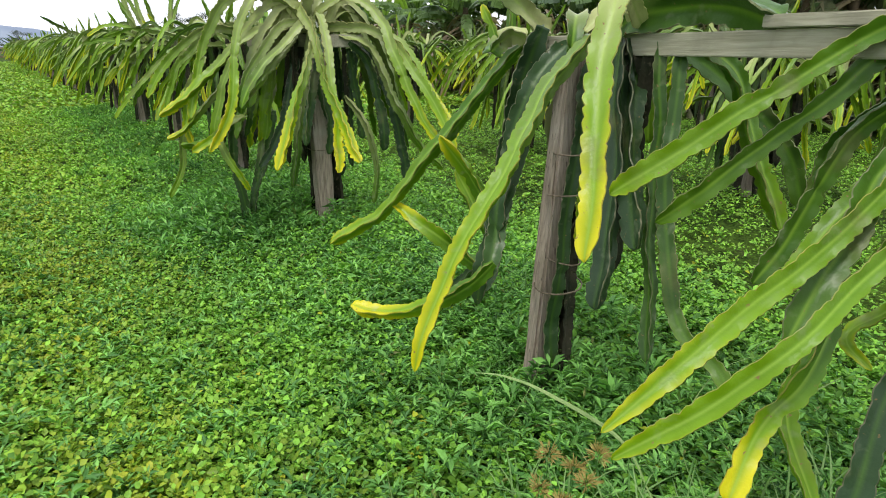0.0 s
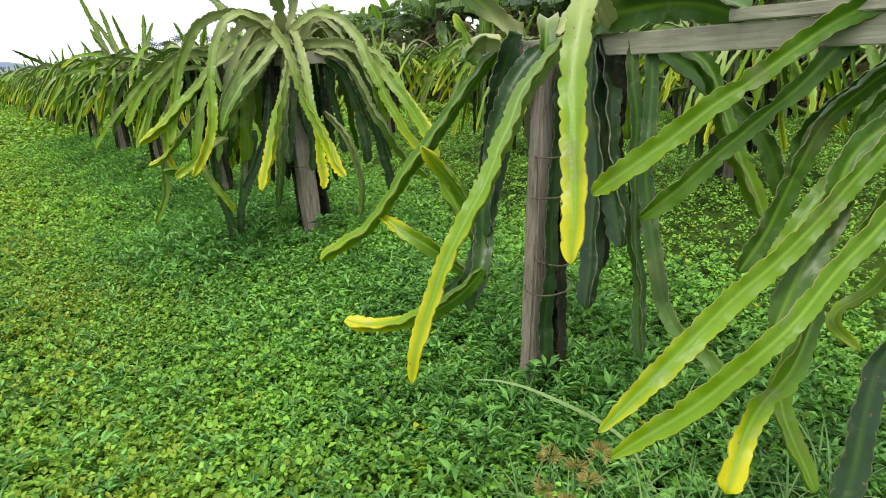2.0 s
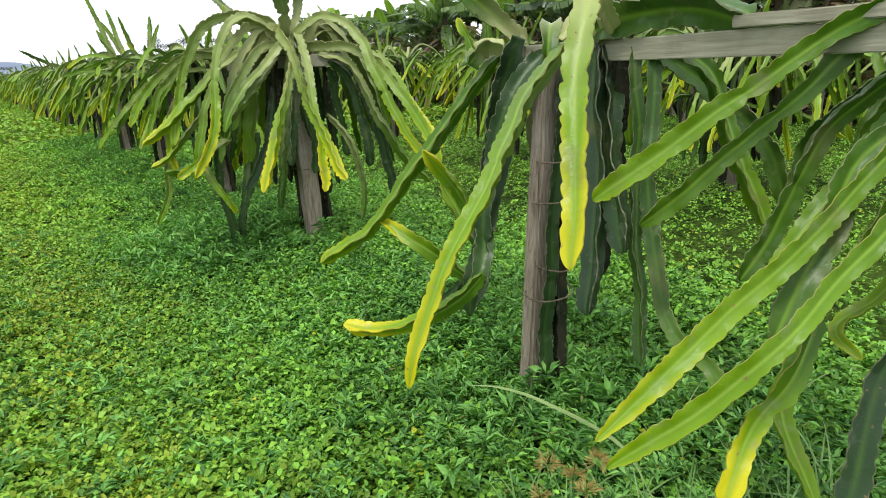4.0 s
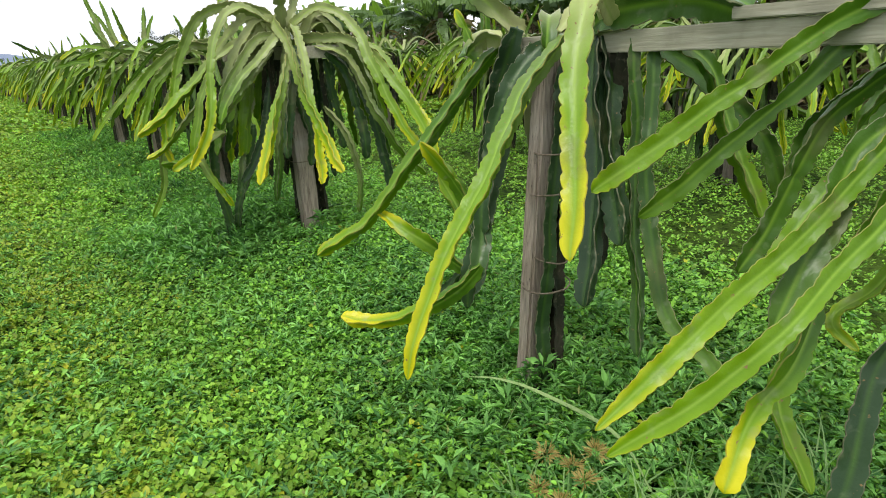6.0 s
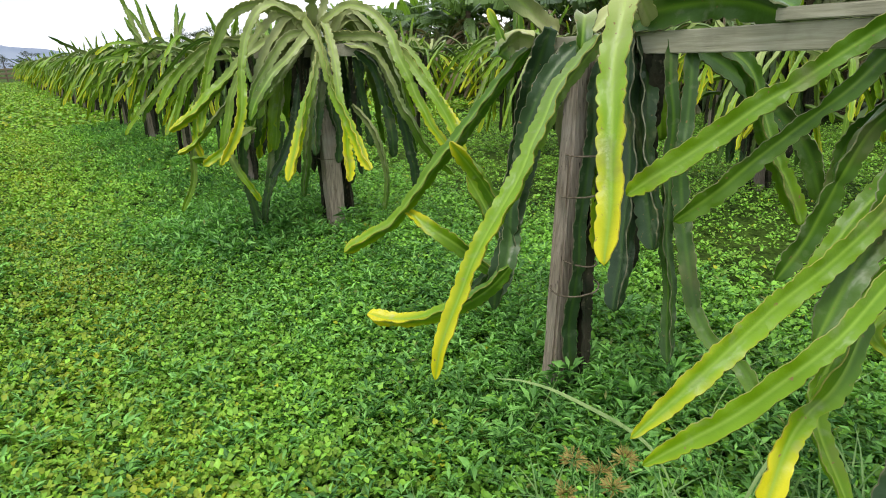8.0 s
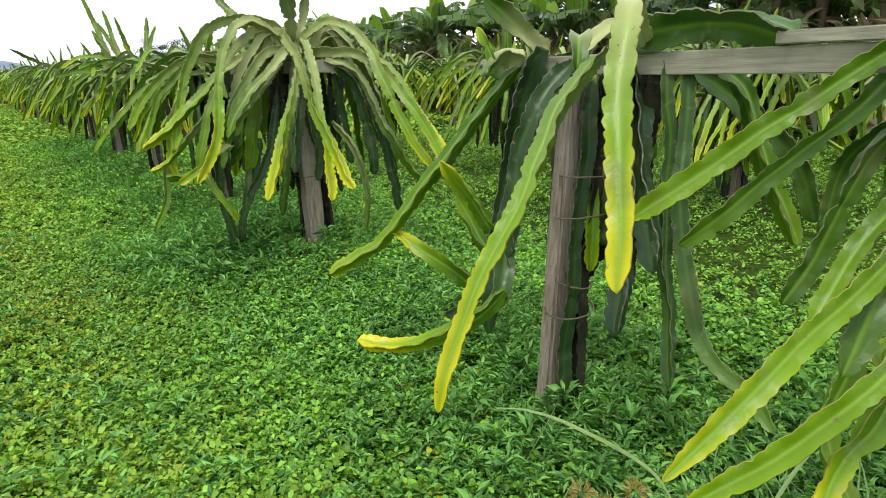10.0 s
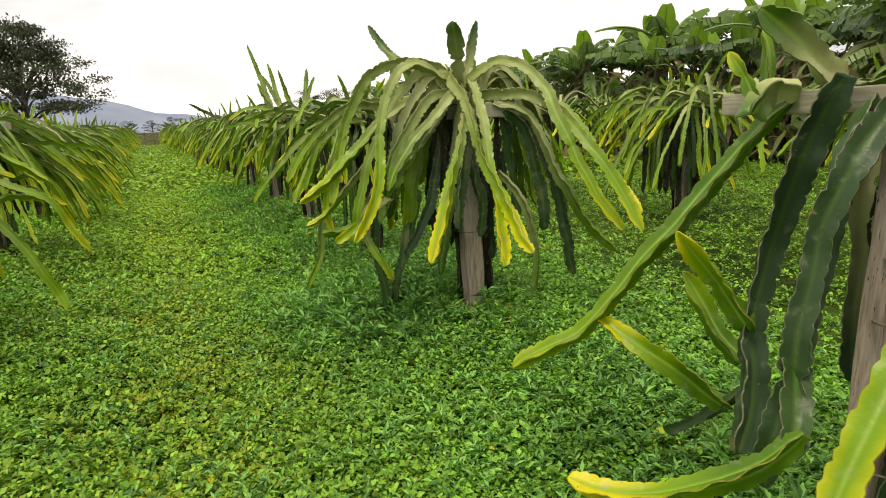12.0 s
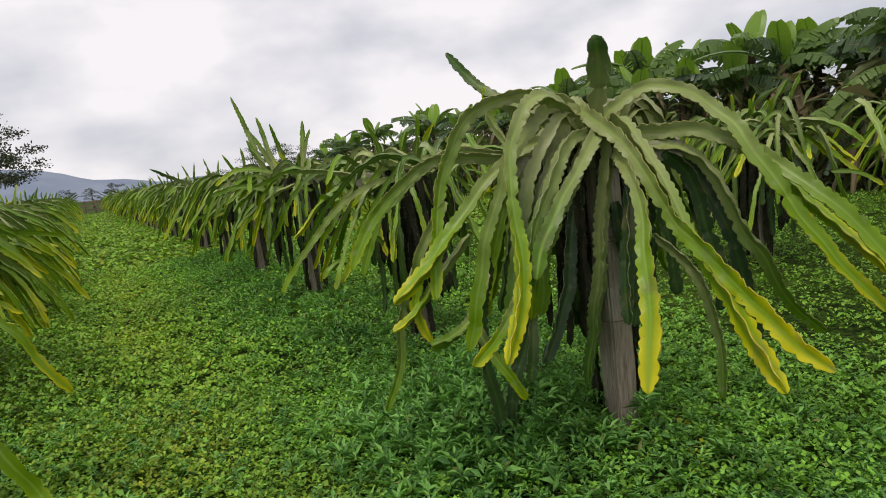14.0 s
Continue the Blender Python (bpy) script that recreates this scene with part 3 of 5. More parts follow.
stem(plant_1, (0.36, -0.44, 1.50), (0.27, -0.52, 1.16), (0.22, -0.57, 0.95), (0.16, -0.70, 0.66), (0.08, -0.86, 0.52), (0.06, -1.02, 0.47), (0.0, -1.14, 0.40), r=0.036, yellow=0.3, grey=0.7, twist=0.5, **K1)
stem(plant_1, (0.40, -0.50, 1.50), (0.58, -0.54, 1.36), (0.66, -0.62, 1.06), (0.69, -0.75, 0.80), r=0.045, yellow=0.5, grey=0.1, **K1)
stem(plant_1, (0.42, -0.30, 1.50), (0.62, -0.40, 1.40), (0.86, -0.62, 1.10), (0.90, -0.70, 0.85), r=0.05, yellow=0.2, grey=0.6, **K1)
stem(plant_1, (0.36, 0.30, 1.54), (0.62, 0.36, 1.50), (0.86, 0.44, 1.18), (0.95, 0.50, 0.80), r=0.047, yellow=0.4, grey=0.3, **K1)
stem(plant_1, (0.34, 0.0, 1.50), (0.30, -0.04, 1.20), (0.24, -0.10, 0.90), (0.22, -0.12, 0.62), r=0.032, yellow=0.7, grey=0.2, twist=1.9, **K1)
# old dead stems behind the post, added near-black to fill in its shade
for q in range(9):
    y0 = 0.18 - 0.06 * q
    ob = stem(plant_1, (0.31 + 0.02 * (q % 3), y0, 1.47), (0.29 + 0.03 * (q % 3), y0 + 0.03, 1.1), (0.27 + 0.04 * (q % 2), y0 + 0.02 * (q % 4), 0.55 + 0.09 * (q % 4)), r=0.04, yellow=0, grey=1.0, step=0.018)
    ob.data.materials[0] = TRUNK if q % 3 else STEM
# short stems on the beam; pale gives their tops a painted sky sheen
stem(plant_1, (0.34, 0.34, 1.57), (0.28, 0.36, 1.60), (0.14, 0.37, 1.70), (-0.01, 0.38, 1.81), r=0.056, yellow=0.05, grey=0.22, twist=0.0, point=0.3, step=0.01, pale=0.8)
stem(plant_1, (0.30, 0.48, 1.56), (0.24, 0.54, 1.57), (0.14, 0.52, 1.50), (0.10, 0.50, 1.47), r=0.055, yellow=0.05, grey=0.2, twist=0.8, step=0.01, pale=0.8)
stem(plant_1, (0.17, 0.52, 1.48), (0.16, 0.58, 1.57), (0.13, 0.66, 1.70), r=0.034, yellow=0.9, grey=0.0, point=0.6, **K1)
stem(plant_1, (0.30, 0.62, 1.56), (0.31, 0.64, 1.66), (0.30, 0.66, 1.78), r=0.03, yellow=0.6, grey=0.0, point=0.6, **K1)
stem(plant_1, (0.32, -0.14, 1.56), (0.33, -0.24, 1.61), (0.34, -0.42, 1.635), (0.34, -0.62, 1.635), (0.35, -0.84, 1.60), r=0.07, yellow=0.05, grey=0.42, twist=2.5, **K1)
stem(plant_1, (0.30, 0.10, 1.56), (0.22, 0.02, 1.62), (0.13, -0.10, 1.60), (0.06, -0.16, 1.48), r=0.045, yellow=0.1, grey=0.3, twist=1.7, step=0.01, pale=0.8)
stem(plant_1, (0.35, -0.18, 1.55), (0.30, -0.18, 1.66), (0.25, -0.20, 1.80), r=0.05, yellow=0.1, grey=0.25, point=0.3, step=0.01, pale=0.8)
stem(plant_1, (0.40, 0.18, 1.56), (0.54, 0.16, 1.66), (0.66, 0.12, 1.62), (0.78, 0.10, 1.36), (0.82, 0.10, 1.02), r=0.05, yellow=0.4, grey=0.3, step=0.01, pale=0.8)
# trunks climbing the post
for q, (dx, dy, bx, by, top) in enumerate(((0.075, -0.06, 0.065, -0.055, 1.45), (0.135, -0.07, 0.12, -0.07, 1.42), (0.115, 0.0, 0.11, -0.02, 1.40), (0.155, 0.035, 0.15, 0.02, 1.42))):
    ob = stem(plant_1, (P1[0] + bx, P1[1] + by, -0.2), (P1[0] + dx, P1[1] + dy, 0.4), (P1[0] + dx + 0.06, P1[1] + dy, 0.95), (P1[0] + dx + 0.14, P1[1] + dy + 0.05, top), r=0.04, yellow=0.0, grey=0.9, **K1)
    ob.name = "trunk"
    ob.data.materials[0] = TRUNK if q > 0 else STEM

# ---- the cactus at the near end of the row ----
plant_n = thing("dragon_fruit_cactus", "dragon fruit cactus with thick green stems edged in yellow", "cactus", group="dragon fruit plants")
KN = dict(step=0.009, pale=0.0)
stem(plant_n, (0.42, -1.78, 1.54), (0.30, -1.60, 1.50), (0.12, -1.48, 1.33), (-0.07, -1.44, 1.19), (-0.35, -1.43, 1.01), (-0.63, -1.40, 0.85), (-0.80, -1.36, 0.73), r=0.027, yellow=0.76, grey=0.0, twist=1.2, point=0.16, **KN)
stem(plant_n, (0.36, -1.86, 1.54), (0.14, -1.70, 1.46), (-0.12, -1.62, 1.30), (-0.36, -1.60, 1.12), (-0.58, -1.59, 0.97), (-0.70, -1.53, 0.83), (-0.82, -1.41, 0.70), r=0.027, yellow=0.62, grey=0.0, twist=1.8, point=0.16, **KN)
stem(plant_n, (-0.40, -1.56, 0.98), (-0.51, -1.58, 0.88), (-0.60, -1.58, 0.80), (-0.70, -1.60, 0.68), r=0.027, yellow=1.2, grey=0.1, twist=1.9, **KN)
stem(plant_n, (0.40, -1.70, 1.54), (0.22, -1.50, 1.42), (-0.02, -1.41, 1.22), (-0.18, -1.43, 1.04), (-0.34, -1.45, 0.86), r=0.037, yellow=0.15, grey=0.3, twist=1.2, **KN)
stem(plant_n, (0.44, -1.60, 1.58), (0.38, -1.36, 1.62), (0.31, -1.17, 1.55), (0.22, -1.06, 1.45), (0.07, -0.93, 1.28), (-0.21, -0.72, 1.03), r=0.039, yellow=0.6, grey=0.0, twist=0.5, **KN)
stem(plant_n, (0.46, -1.56, 1.54), (0.42, -1.30, 1.54), (0.36, -1.16, 1.47), (0.29, -1.07, 1.36), (0.15, -0.95, 1.17), (-0.08, -0.81, 0.95), r=0.037, yellow=0.25, grey=0.2, twist=1.0, **KN)
stem(plant_n, (0.50, -1.50, 1.52), (0.50, -1.26, 1.42), (0.45, -1.15, 1.32), (0.39, -1.09, 1.22), (0.29, -1.06, 1.01), (0.16, -1.03, 0.76), r=0.037, yellow=0.1, grey=0.25, twist=0.2, **KN)
stem(plant_n, (0.58, -1.60, 1.50), (0.62, -1.42, 1.10), (0.50, -1.30, 0.74), (0.36, -1.24, 0.62), (0.34, -1.34, 0.56), r=0.025, yellow=0.7, grey=0.05, **KN)
stem(plant_n, (0.36, -1.75, 1.46), (0.22, -1.60, 1.05), (0.05, -1.53, 0.72), (-0.08, -1.54, 0.46), (-0.14, -1.56, 0.30), r=0.041, yellow=0.0, grey=0.95, twist=0.3, **KN)
stem(plant_n, (0.44, -1.50, 1.48), (0.30, -1.32, 1.0), (0.14, -1.24, 0.62), (0.04, -1.28, 0.42), (0.0, -1.42, 0.24), r=0.034, yellow=0.45, grey=0.1, **KN)
stem(plant_n, (0.56, -1.40, 1.48), (0.66, -1.10, 1.36), (0.74, -0.86, 1.14), (0.72, -0.82, 0.86), r=0.038, yellow=0.2, grey=0.5, **KN)
stem(plant_n, (0.60, -1.52, 1.52), (0.80, -1.20, 1.44), (0.92, -0.98, 1.20), (0.94, -0.90, 0.86), r=0.038, yellow=0.3, grey=0.3, **KN)
stem(plant_n, (0.30, -1.90, 1.56), (0.08, -1.98, 1.64), (-0.12, -2.05, 1.40), (-0.20, -2.08, 0.90), r=0.039, yellow=0.6, grey=0.1, **KN)
stem(plant_n, (0.50, -2.05, 1.56), (0.80, -2.2, 1.62), (1.02, -2.3, 1.2), (1.08, -2.3, 0.8), r=0.039, yellow=0.6, grey=0.2, **KN)
stem(plant_n, (0.46, -1.45, 1.50), (0.42, -1.30, 1.30), (0.24, -1.20, 1.02), (-0.02, -1.22, 0.80), r=0.036, yellow=0.5, grey=0.15, **KN)
for dx, dy in ((0.09, 0.02), (0.0, 0.09), (-0.09, 0.02)):
    ob = stem(plant_n, (PN[0] + dx, PN[1] + dy, -0.2), (PN[0] + dx, PN[1] + dy * 1.1, 0.7), (PN[0] + dx * 0.8, PN[1] + dy, 1.5), r=0.044, yellow=0, grey=0.8, **KN)
    ob.name = "trunk"
    ob.data.materials[0] = TRUNK

# ---- the cactus on the second post ----
plant_2 = thing("dragon_fruit_cactus", "full dragon fruit cactus fountaining over its post, tips yellow", "cactus", group="dragon fruit plants")
K2 = dict(step=0.012, pale=0.5)
stem(plant_2, (0.06, 3.25, 1.72), (0.12, 3.23, 1.82), (0.31, 3.09, 1.90), (0.47, 2.88, 1.76), (0.52, 2.60, 1.42), (0.60, 2.36, 1.02), (0.71, 2.15, 0.71), r=0.05, yellow=0.84, grey=0.1, twist=0.6, **K2)
stem(plant_2, (0.10, 3.22, 1.66), (0.32, 3.02, 1.67), (0.56, 2.74, 1.55), (0.62, 2.34, 1.24), (0.76, 1.97, 0.73), r=0.045, yellow=0.78, grey=0.3, twist=1.4, **K2)
stem(plant_2, (0.12, 3.26, 1.64), (0.40, 3.10, 1.66), (0.68, 2.86, 1.52), (0.78, 2.52, 1.18), (0.86, 2.14, 0.82), r=0.04, yellow=1.06, grey=0.3, twist=1.9, **K2)
stem(plant_2, (0.02, 3.30, 1.76), (-0.06, 3.26, 1.82), (-0.07, 2.98, 1.66), (-0.09, 2.66, 1.33), (-0.08, 2.30, 1.00), (-0.11, 1.85, 0.72), r=0.046, yellow=1.06, grey=0.15, twist=0.3, **K2)
stem(plant_2, (0.06, 3.22, 1.70), (0.04, 3.06, 1.72), (-0.01, 2.76, 1.42), (-0.10, 2.36, 1.00), (-0.23, 1.94, 0.64), r=0.045, yellow=1.06, grey=0.15, twist=1.0, **K2)
stem(plant_2, (0.02, 3.18, 1.60), (-0.06, 2.98, 1.56), (-0.22, 2.68, 1.34), (-0.38, 2.46, 1.06), (-0.59, 2.27, 0.63), r=0.046, yellow=1.06, grey=0.2, twist=2.2, **K2)
stem(plant_2, (-0.06, 3.28, 1.76), (-0.30, 3.22, 1.90), (-0.47, 3.20, 1.87), (-0.60, 3.16, 1.66), (-0.70, 3.02, 1.36), (-0.78, 2.86, 1.04), (-1.00, 2.69, 0.73), r=0.046, yellow=1.01, grey=0.2, twist=0.1, **K2)
stem(plant_2, (0.0, 3.32, 1.78), (-0.16, 3.40, 1.92), (-0.36, 3.46, 1.95), (-0.62, 3.58, 1.86), (-0.84, 3.56, 1.52), (-0.96, 3.46, 1.16), (-1.04, 3.36, 0.92), r=0.048, yellow=0.67, grey=0.15, twist=0.9, **K2)
stem(plant_2, (-0.10, 3.34, 1.66), (-0.34, 3.44, 1.66), (-0.58, 3.48, 1.50), (-0.92, 3.42, 1.20), (-1.27, 3.34, 0.95), r=0.047, yellow=0.89, grey=0.1, twist=1.8, **K2)
stem(plant_2, (0.02, 3.26, 1.66), (-0.14, 3.18, 1.60), (-0.38, 3.06, 1.36), (-0.63, 2.93, 1.10), r=0.046, yellow=0.35, grey=0.4, twist=2.6, **K2)
stem(plant_2, (-0.06, 3.26, 1.66), (-0.26, 3.24, 1.60), (-0.48, 3.16, 1.34), (-0.62, 3.06, 1.02), r=0.044, yellow=0.30, grey=0.5, twist=0.4, **K2)
stem(plant_2, (0.02, 3.12, 1.60), (-0.02, 3.00, 1.46), (-0.12, 2.88, 1.14), (-0.22, 2.82, 0.72), r=0.044, yellow=0.00, grey=0.9, twist=1.1, step=0.013, pale=0.0)
stem(plant_2, (0.34, 3.04, 1.52), (0.50, 3.10, 1.46), (0.60, 2.92, 1.08), (0.68, 2.88, 0.66), (0.76, 2.88, 0.22), r=0.05, yellow=0.00, grey=1.0, twist=0.8, step=0.013, pale=0.0)
stem(plant_2, (0.28, 3.02, 1.54), (0.42, 3.00, 1.40), (0.52, 2.96, 1.0), (0.54, 2.94, 0.6), r=0.05, yellow=0.00, grey=0.95, twist=1.7, step=0.013, pale=0.0)
stem(plant_2, (0.20, 3.10, 1.60), (0.42, 2.92, 1.48), (0.61, 2.74, 0.98), (0.80, 2.70, 0.66), (1.00, 2.64, 0.45), r=0.042, yellow=0.40, grey=0.2, twist=2.5, **K2)
stem(plant_2, (0.24, 3.10, 1.10), (0.36, 2.92, 0.86), (0.42, 2.84, 0.50), (0.36, 2.78, 0.16), r=0.034, yellow=0.25, grey=0.5, **K2)
stem(plant_2, (0.02, 3.26, 1.76), (-0.03, 3.14, 1.98), (-0.09, 3.08, 2.18), r=0.062, yellow=0.05, grey=0.6, twist=0.0, point=0.1, **K2)
stem(plant_2, (0.06, 3.30, 1.76), (0.14, 3.36, 1.98), (0.22, 3.40, 2.24), r=0.048, yellow=0.10, grey=0.75, twist=0.7, point=0.3, **K2)
stem(plant_2, (-0.08, 3.36, 1.72), (-0.34, 3.78, 1.99), (-0.50, 4.02, 2.29), r=0.044, yellow=0.10, grey=0.6, point=0.3, **K2)
stem(plant_2, (-0.36, 3.60, 1.66), (-0.40, 3.74, 1.86), (-0.38, 3.80, 2.06), r=0.03, yellow=0.78, grey=0.1, point=0.3, **K2)
stem(plant_2, (-0.62, 3.08, 0.95), (-0.74, 2.96, 0.92), (-0.96, 2.84, 0.80), (-1.10, 2.80, 0.72), r=0.034, yellow=0.86, grey=0.0, **K2)
stem(plant_2, (-0.30, 3.38, 1.20), (-0.42, 3.34, 0.92), (-0.48, 3.32, 0.60), (-0.55, 3.29, 0.35), r=0.036, yellow=0.05, grey=0.7, **K2)
stem(plant_2, (-0.60, 3.56, 1.05), (-0.66, 3.60, 0.74), (-0.68, 3.60, 0.42), (-0.62, 3.58, 0.12), (-0.60, 3.58, -0.3), r=0.045, yellow=0.10, grey=0.8, step=0.013, pale=0.0)
stem(plant_2, (-0.30, 3.50, 0.95), (-0.36, 3.52, 0.68), (-0.42, 3.54, 0.45), (-0.52, 3.56, 0.22), (-0.57, 3.56, -0.2), r=0.042, yellow=0.05, grey=0.85, step=0.013, pale=0.0)
stem(plant_2, (0.0, 3.16, 1.74), (-0.04, 3.10, 1.62), (-0.13, 3.08, 1.19), (-0.21, 3.10, 0.7), (-0.27, 3.14, 0.30), r=0.042, yellow=0.0, grey=0.45, twist=0.2, **K2)
stem(plant_2, (-0.10, 3.18, 1.70), (-0.31, 3.1, 1.65), (-0.52, 3.0, 1.40), (-0.66, 2.95, 1.17), (-0.70, 2.95, 0.98), r=0.044, yellow=0.15, grey=0.2, twist=1.2, **K2)
stem(plant_2, (0.0, 3.18, 1.70), (-0.13, 3.1, 1.65), (-0.42, 2.98, 1.42), (-0.60, 2.92, 1.22), (-0.70, 2.88, 1.02), r=0.044, yellow=0.2, grey=0.2, twist=0.4, **K2)
stem(plant_2, (-0.12, 3.28, 1.4), (-0.26, 3.25, 0.98), (-0.33, 3.2, 0.81), (-0.47, 3.15, 0.62), (-0.56, 3.12, 0.52), r=0.046, yellow=0.0, grey=1.0, step=0.013, pale=0.0)
stem(plant_2, (-0.72, 3.40, 0.96), (-0.84, 3.36, 0.76), (-0.74, 3.24, 0.52), (-0.62, 3.18, 0.30), r=0.036, yellow=0.78, grey=0.0, **K2)
stem(plant_2, (-0.90, 3.86, 1.10), (-1.06, 3.92, 0.70), (-1.10, 3.94, 0.42), (-1.22, 3.90, 0.16), r=0.032, yellow=0.45, grey=0.1, **K2)
stem(plant_2, (-0.70, 3.56, 1.20), (-0.92, 3.62, 0.96), (-1.06, 3.64, 0.80), (-1.22, 3.60, 0.72), r=0.032, yellow=1.01, grey=0.0, **K2)
stem(plant_2, (-0.66, 3.50, 1.00), (-0.80, 3.40, 0.78), (-0.98, 3.30, 0.70), (-1.14, 3.22, 0.74), r=0.036, yellow=0.35, grey=0.1, **K2)
stem(plant_2, (-0.86, 3.52, 1.40), (-1.00, 3.62, 1.08), (-1.04, 3.66, 0.84), (-1.00, 3.62, 0.62), r=0.034, yellow=1.06, grey=0.0, **K2)
stem(plant_2, (-0.40, 3.62, 1.62), (-0.78, 3.86, 1.64), (-1.10, 3.98, 1.36), (-1.30, 4.00, 1.04), r=0.042, yellow=0.67, grey=0.2, **K2)
stem(plant_2, (-0.30, 3.66, 1.62), (-0.62, 4.02, 1.66), (-0.94, 4.30, 1.36), (-1.14, 4.40, 0.92), r=0.042, yellow=0.50, grey=0.3, **K2)
stem(plant_2, (0.05, 3.18, 1.30), (0.05, 3.14, 1.08), (0.10, 3.12, 0.85), (0.08, 3.12, 0.58), r=0.048, yellow=0.0, grey=0.9, step=0.013, pale=0.0)
rng2 = random.Random(21)
for q in range(28):
    a = radians(rng2.uniform(-5, 188))
    reach, drop = rng2.uniform(0.5, 1.05), rng2.uniform(0.5, 1.0)
    dx, dy = math.cos(a), math.sin(a)
    stem(plant_2, (P2[0] + 0.1 * dx, P2[1] + 0.1 * dy, 1.68), (P2[0] + 0.35 * reach * dx, P2[1] + 0.35 * reach * dy, 1.68 + rng2.uniform(0.02, 0.22)), (P2[0] + 0.72 * reach * dx, P2[1] + 0.72 * reach * dy, 1.45), (P2[0] + reach * dx, P2[1] + reach * dy, 1.5 - drop), r=rng2.uniform(0.038, 0.048), yellow=rng2.uniform(0.1, 0.8), grey=rng2.uniform(0.2, 0.9), step=0.02)
# dark filler stems: high grey paints the shade in the plant's middle
for q in range(11):
    a = radians(rng2.uniform(-40, 170))
    r0, r1 = rng2.uniform(0.16, 0.40), rng2.uniform(0.2, 0.5)
    dx, dy = math.cos(a), math.sin(a)
    stem(plant_2, (P2[0] + r0 * dx, P2[1] + r0 * dy, rng2.uniform(1.35, 1.55)), (P2[0] + r1 * dx, P2[1] + r1 * dy, 1.0), (P2[0] + r1 * dx * 1.05, P2[1] + r1 * dy * 1.05, rng2.uniform(0.3, 0.75)), r=rng2.uniform(0.036, 0.046), yellow=0.0, grey=rng2.uniform(0.6, 1.0), step=0.02, pale=0.0)
for dx, dy in ((0.12, 0.09), (-0.06, 0.14), (0.04, 0.13), (0.15, 0.05), (0.18, 0.12)):
    ob = stem(plant_2, (P2[0] + dx * 1.2, P2[1] + dy * 1.2, -0.2), (P2[0] + dx, P2[1] + dy, 0.7), (P2[0] + dx * 0.8, P2[1] + dy * 0.8, 1.6), r=0.04, yellow=0, grey=0.8, step=0.018)
    ob.name = "trunk"
    ob.data.materials[0] = TRUNK


# old dead stems under the crown, with extra dark ones added to deepen the shade
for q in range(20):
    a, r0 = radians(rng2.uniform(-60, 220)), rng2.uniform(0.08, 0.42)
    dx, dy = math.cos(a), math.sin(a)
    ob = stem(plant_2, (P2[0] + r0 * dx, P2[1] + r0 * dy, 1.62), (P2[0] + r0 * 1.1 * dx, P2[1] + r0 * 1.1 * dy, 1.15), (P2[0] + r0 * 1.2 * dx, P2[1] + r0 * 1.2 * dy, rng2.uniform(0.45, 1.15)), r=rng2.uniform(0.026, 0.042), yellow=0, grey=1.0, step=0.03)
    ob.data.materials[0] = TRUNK


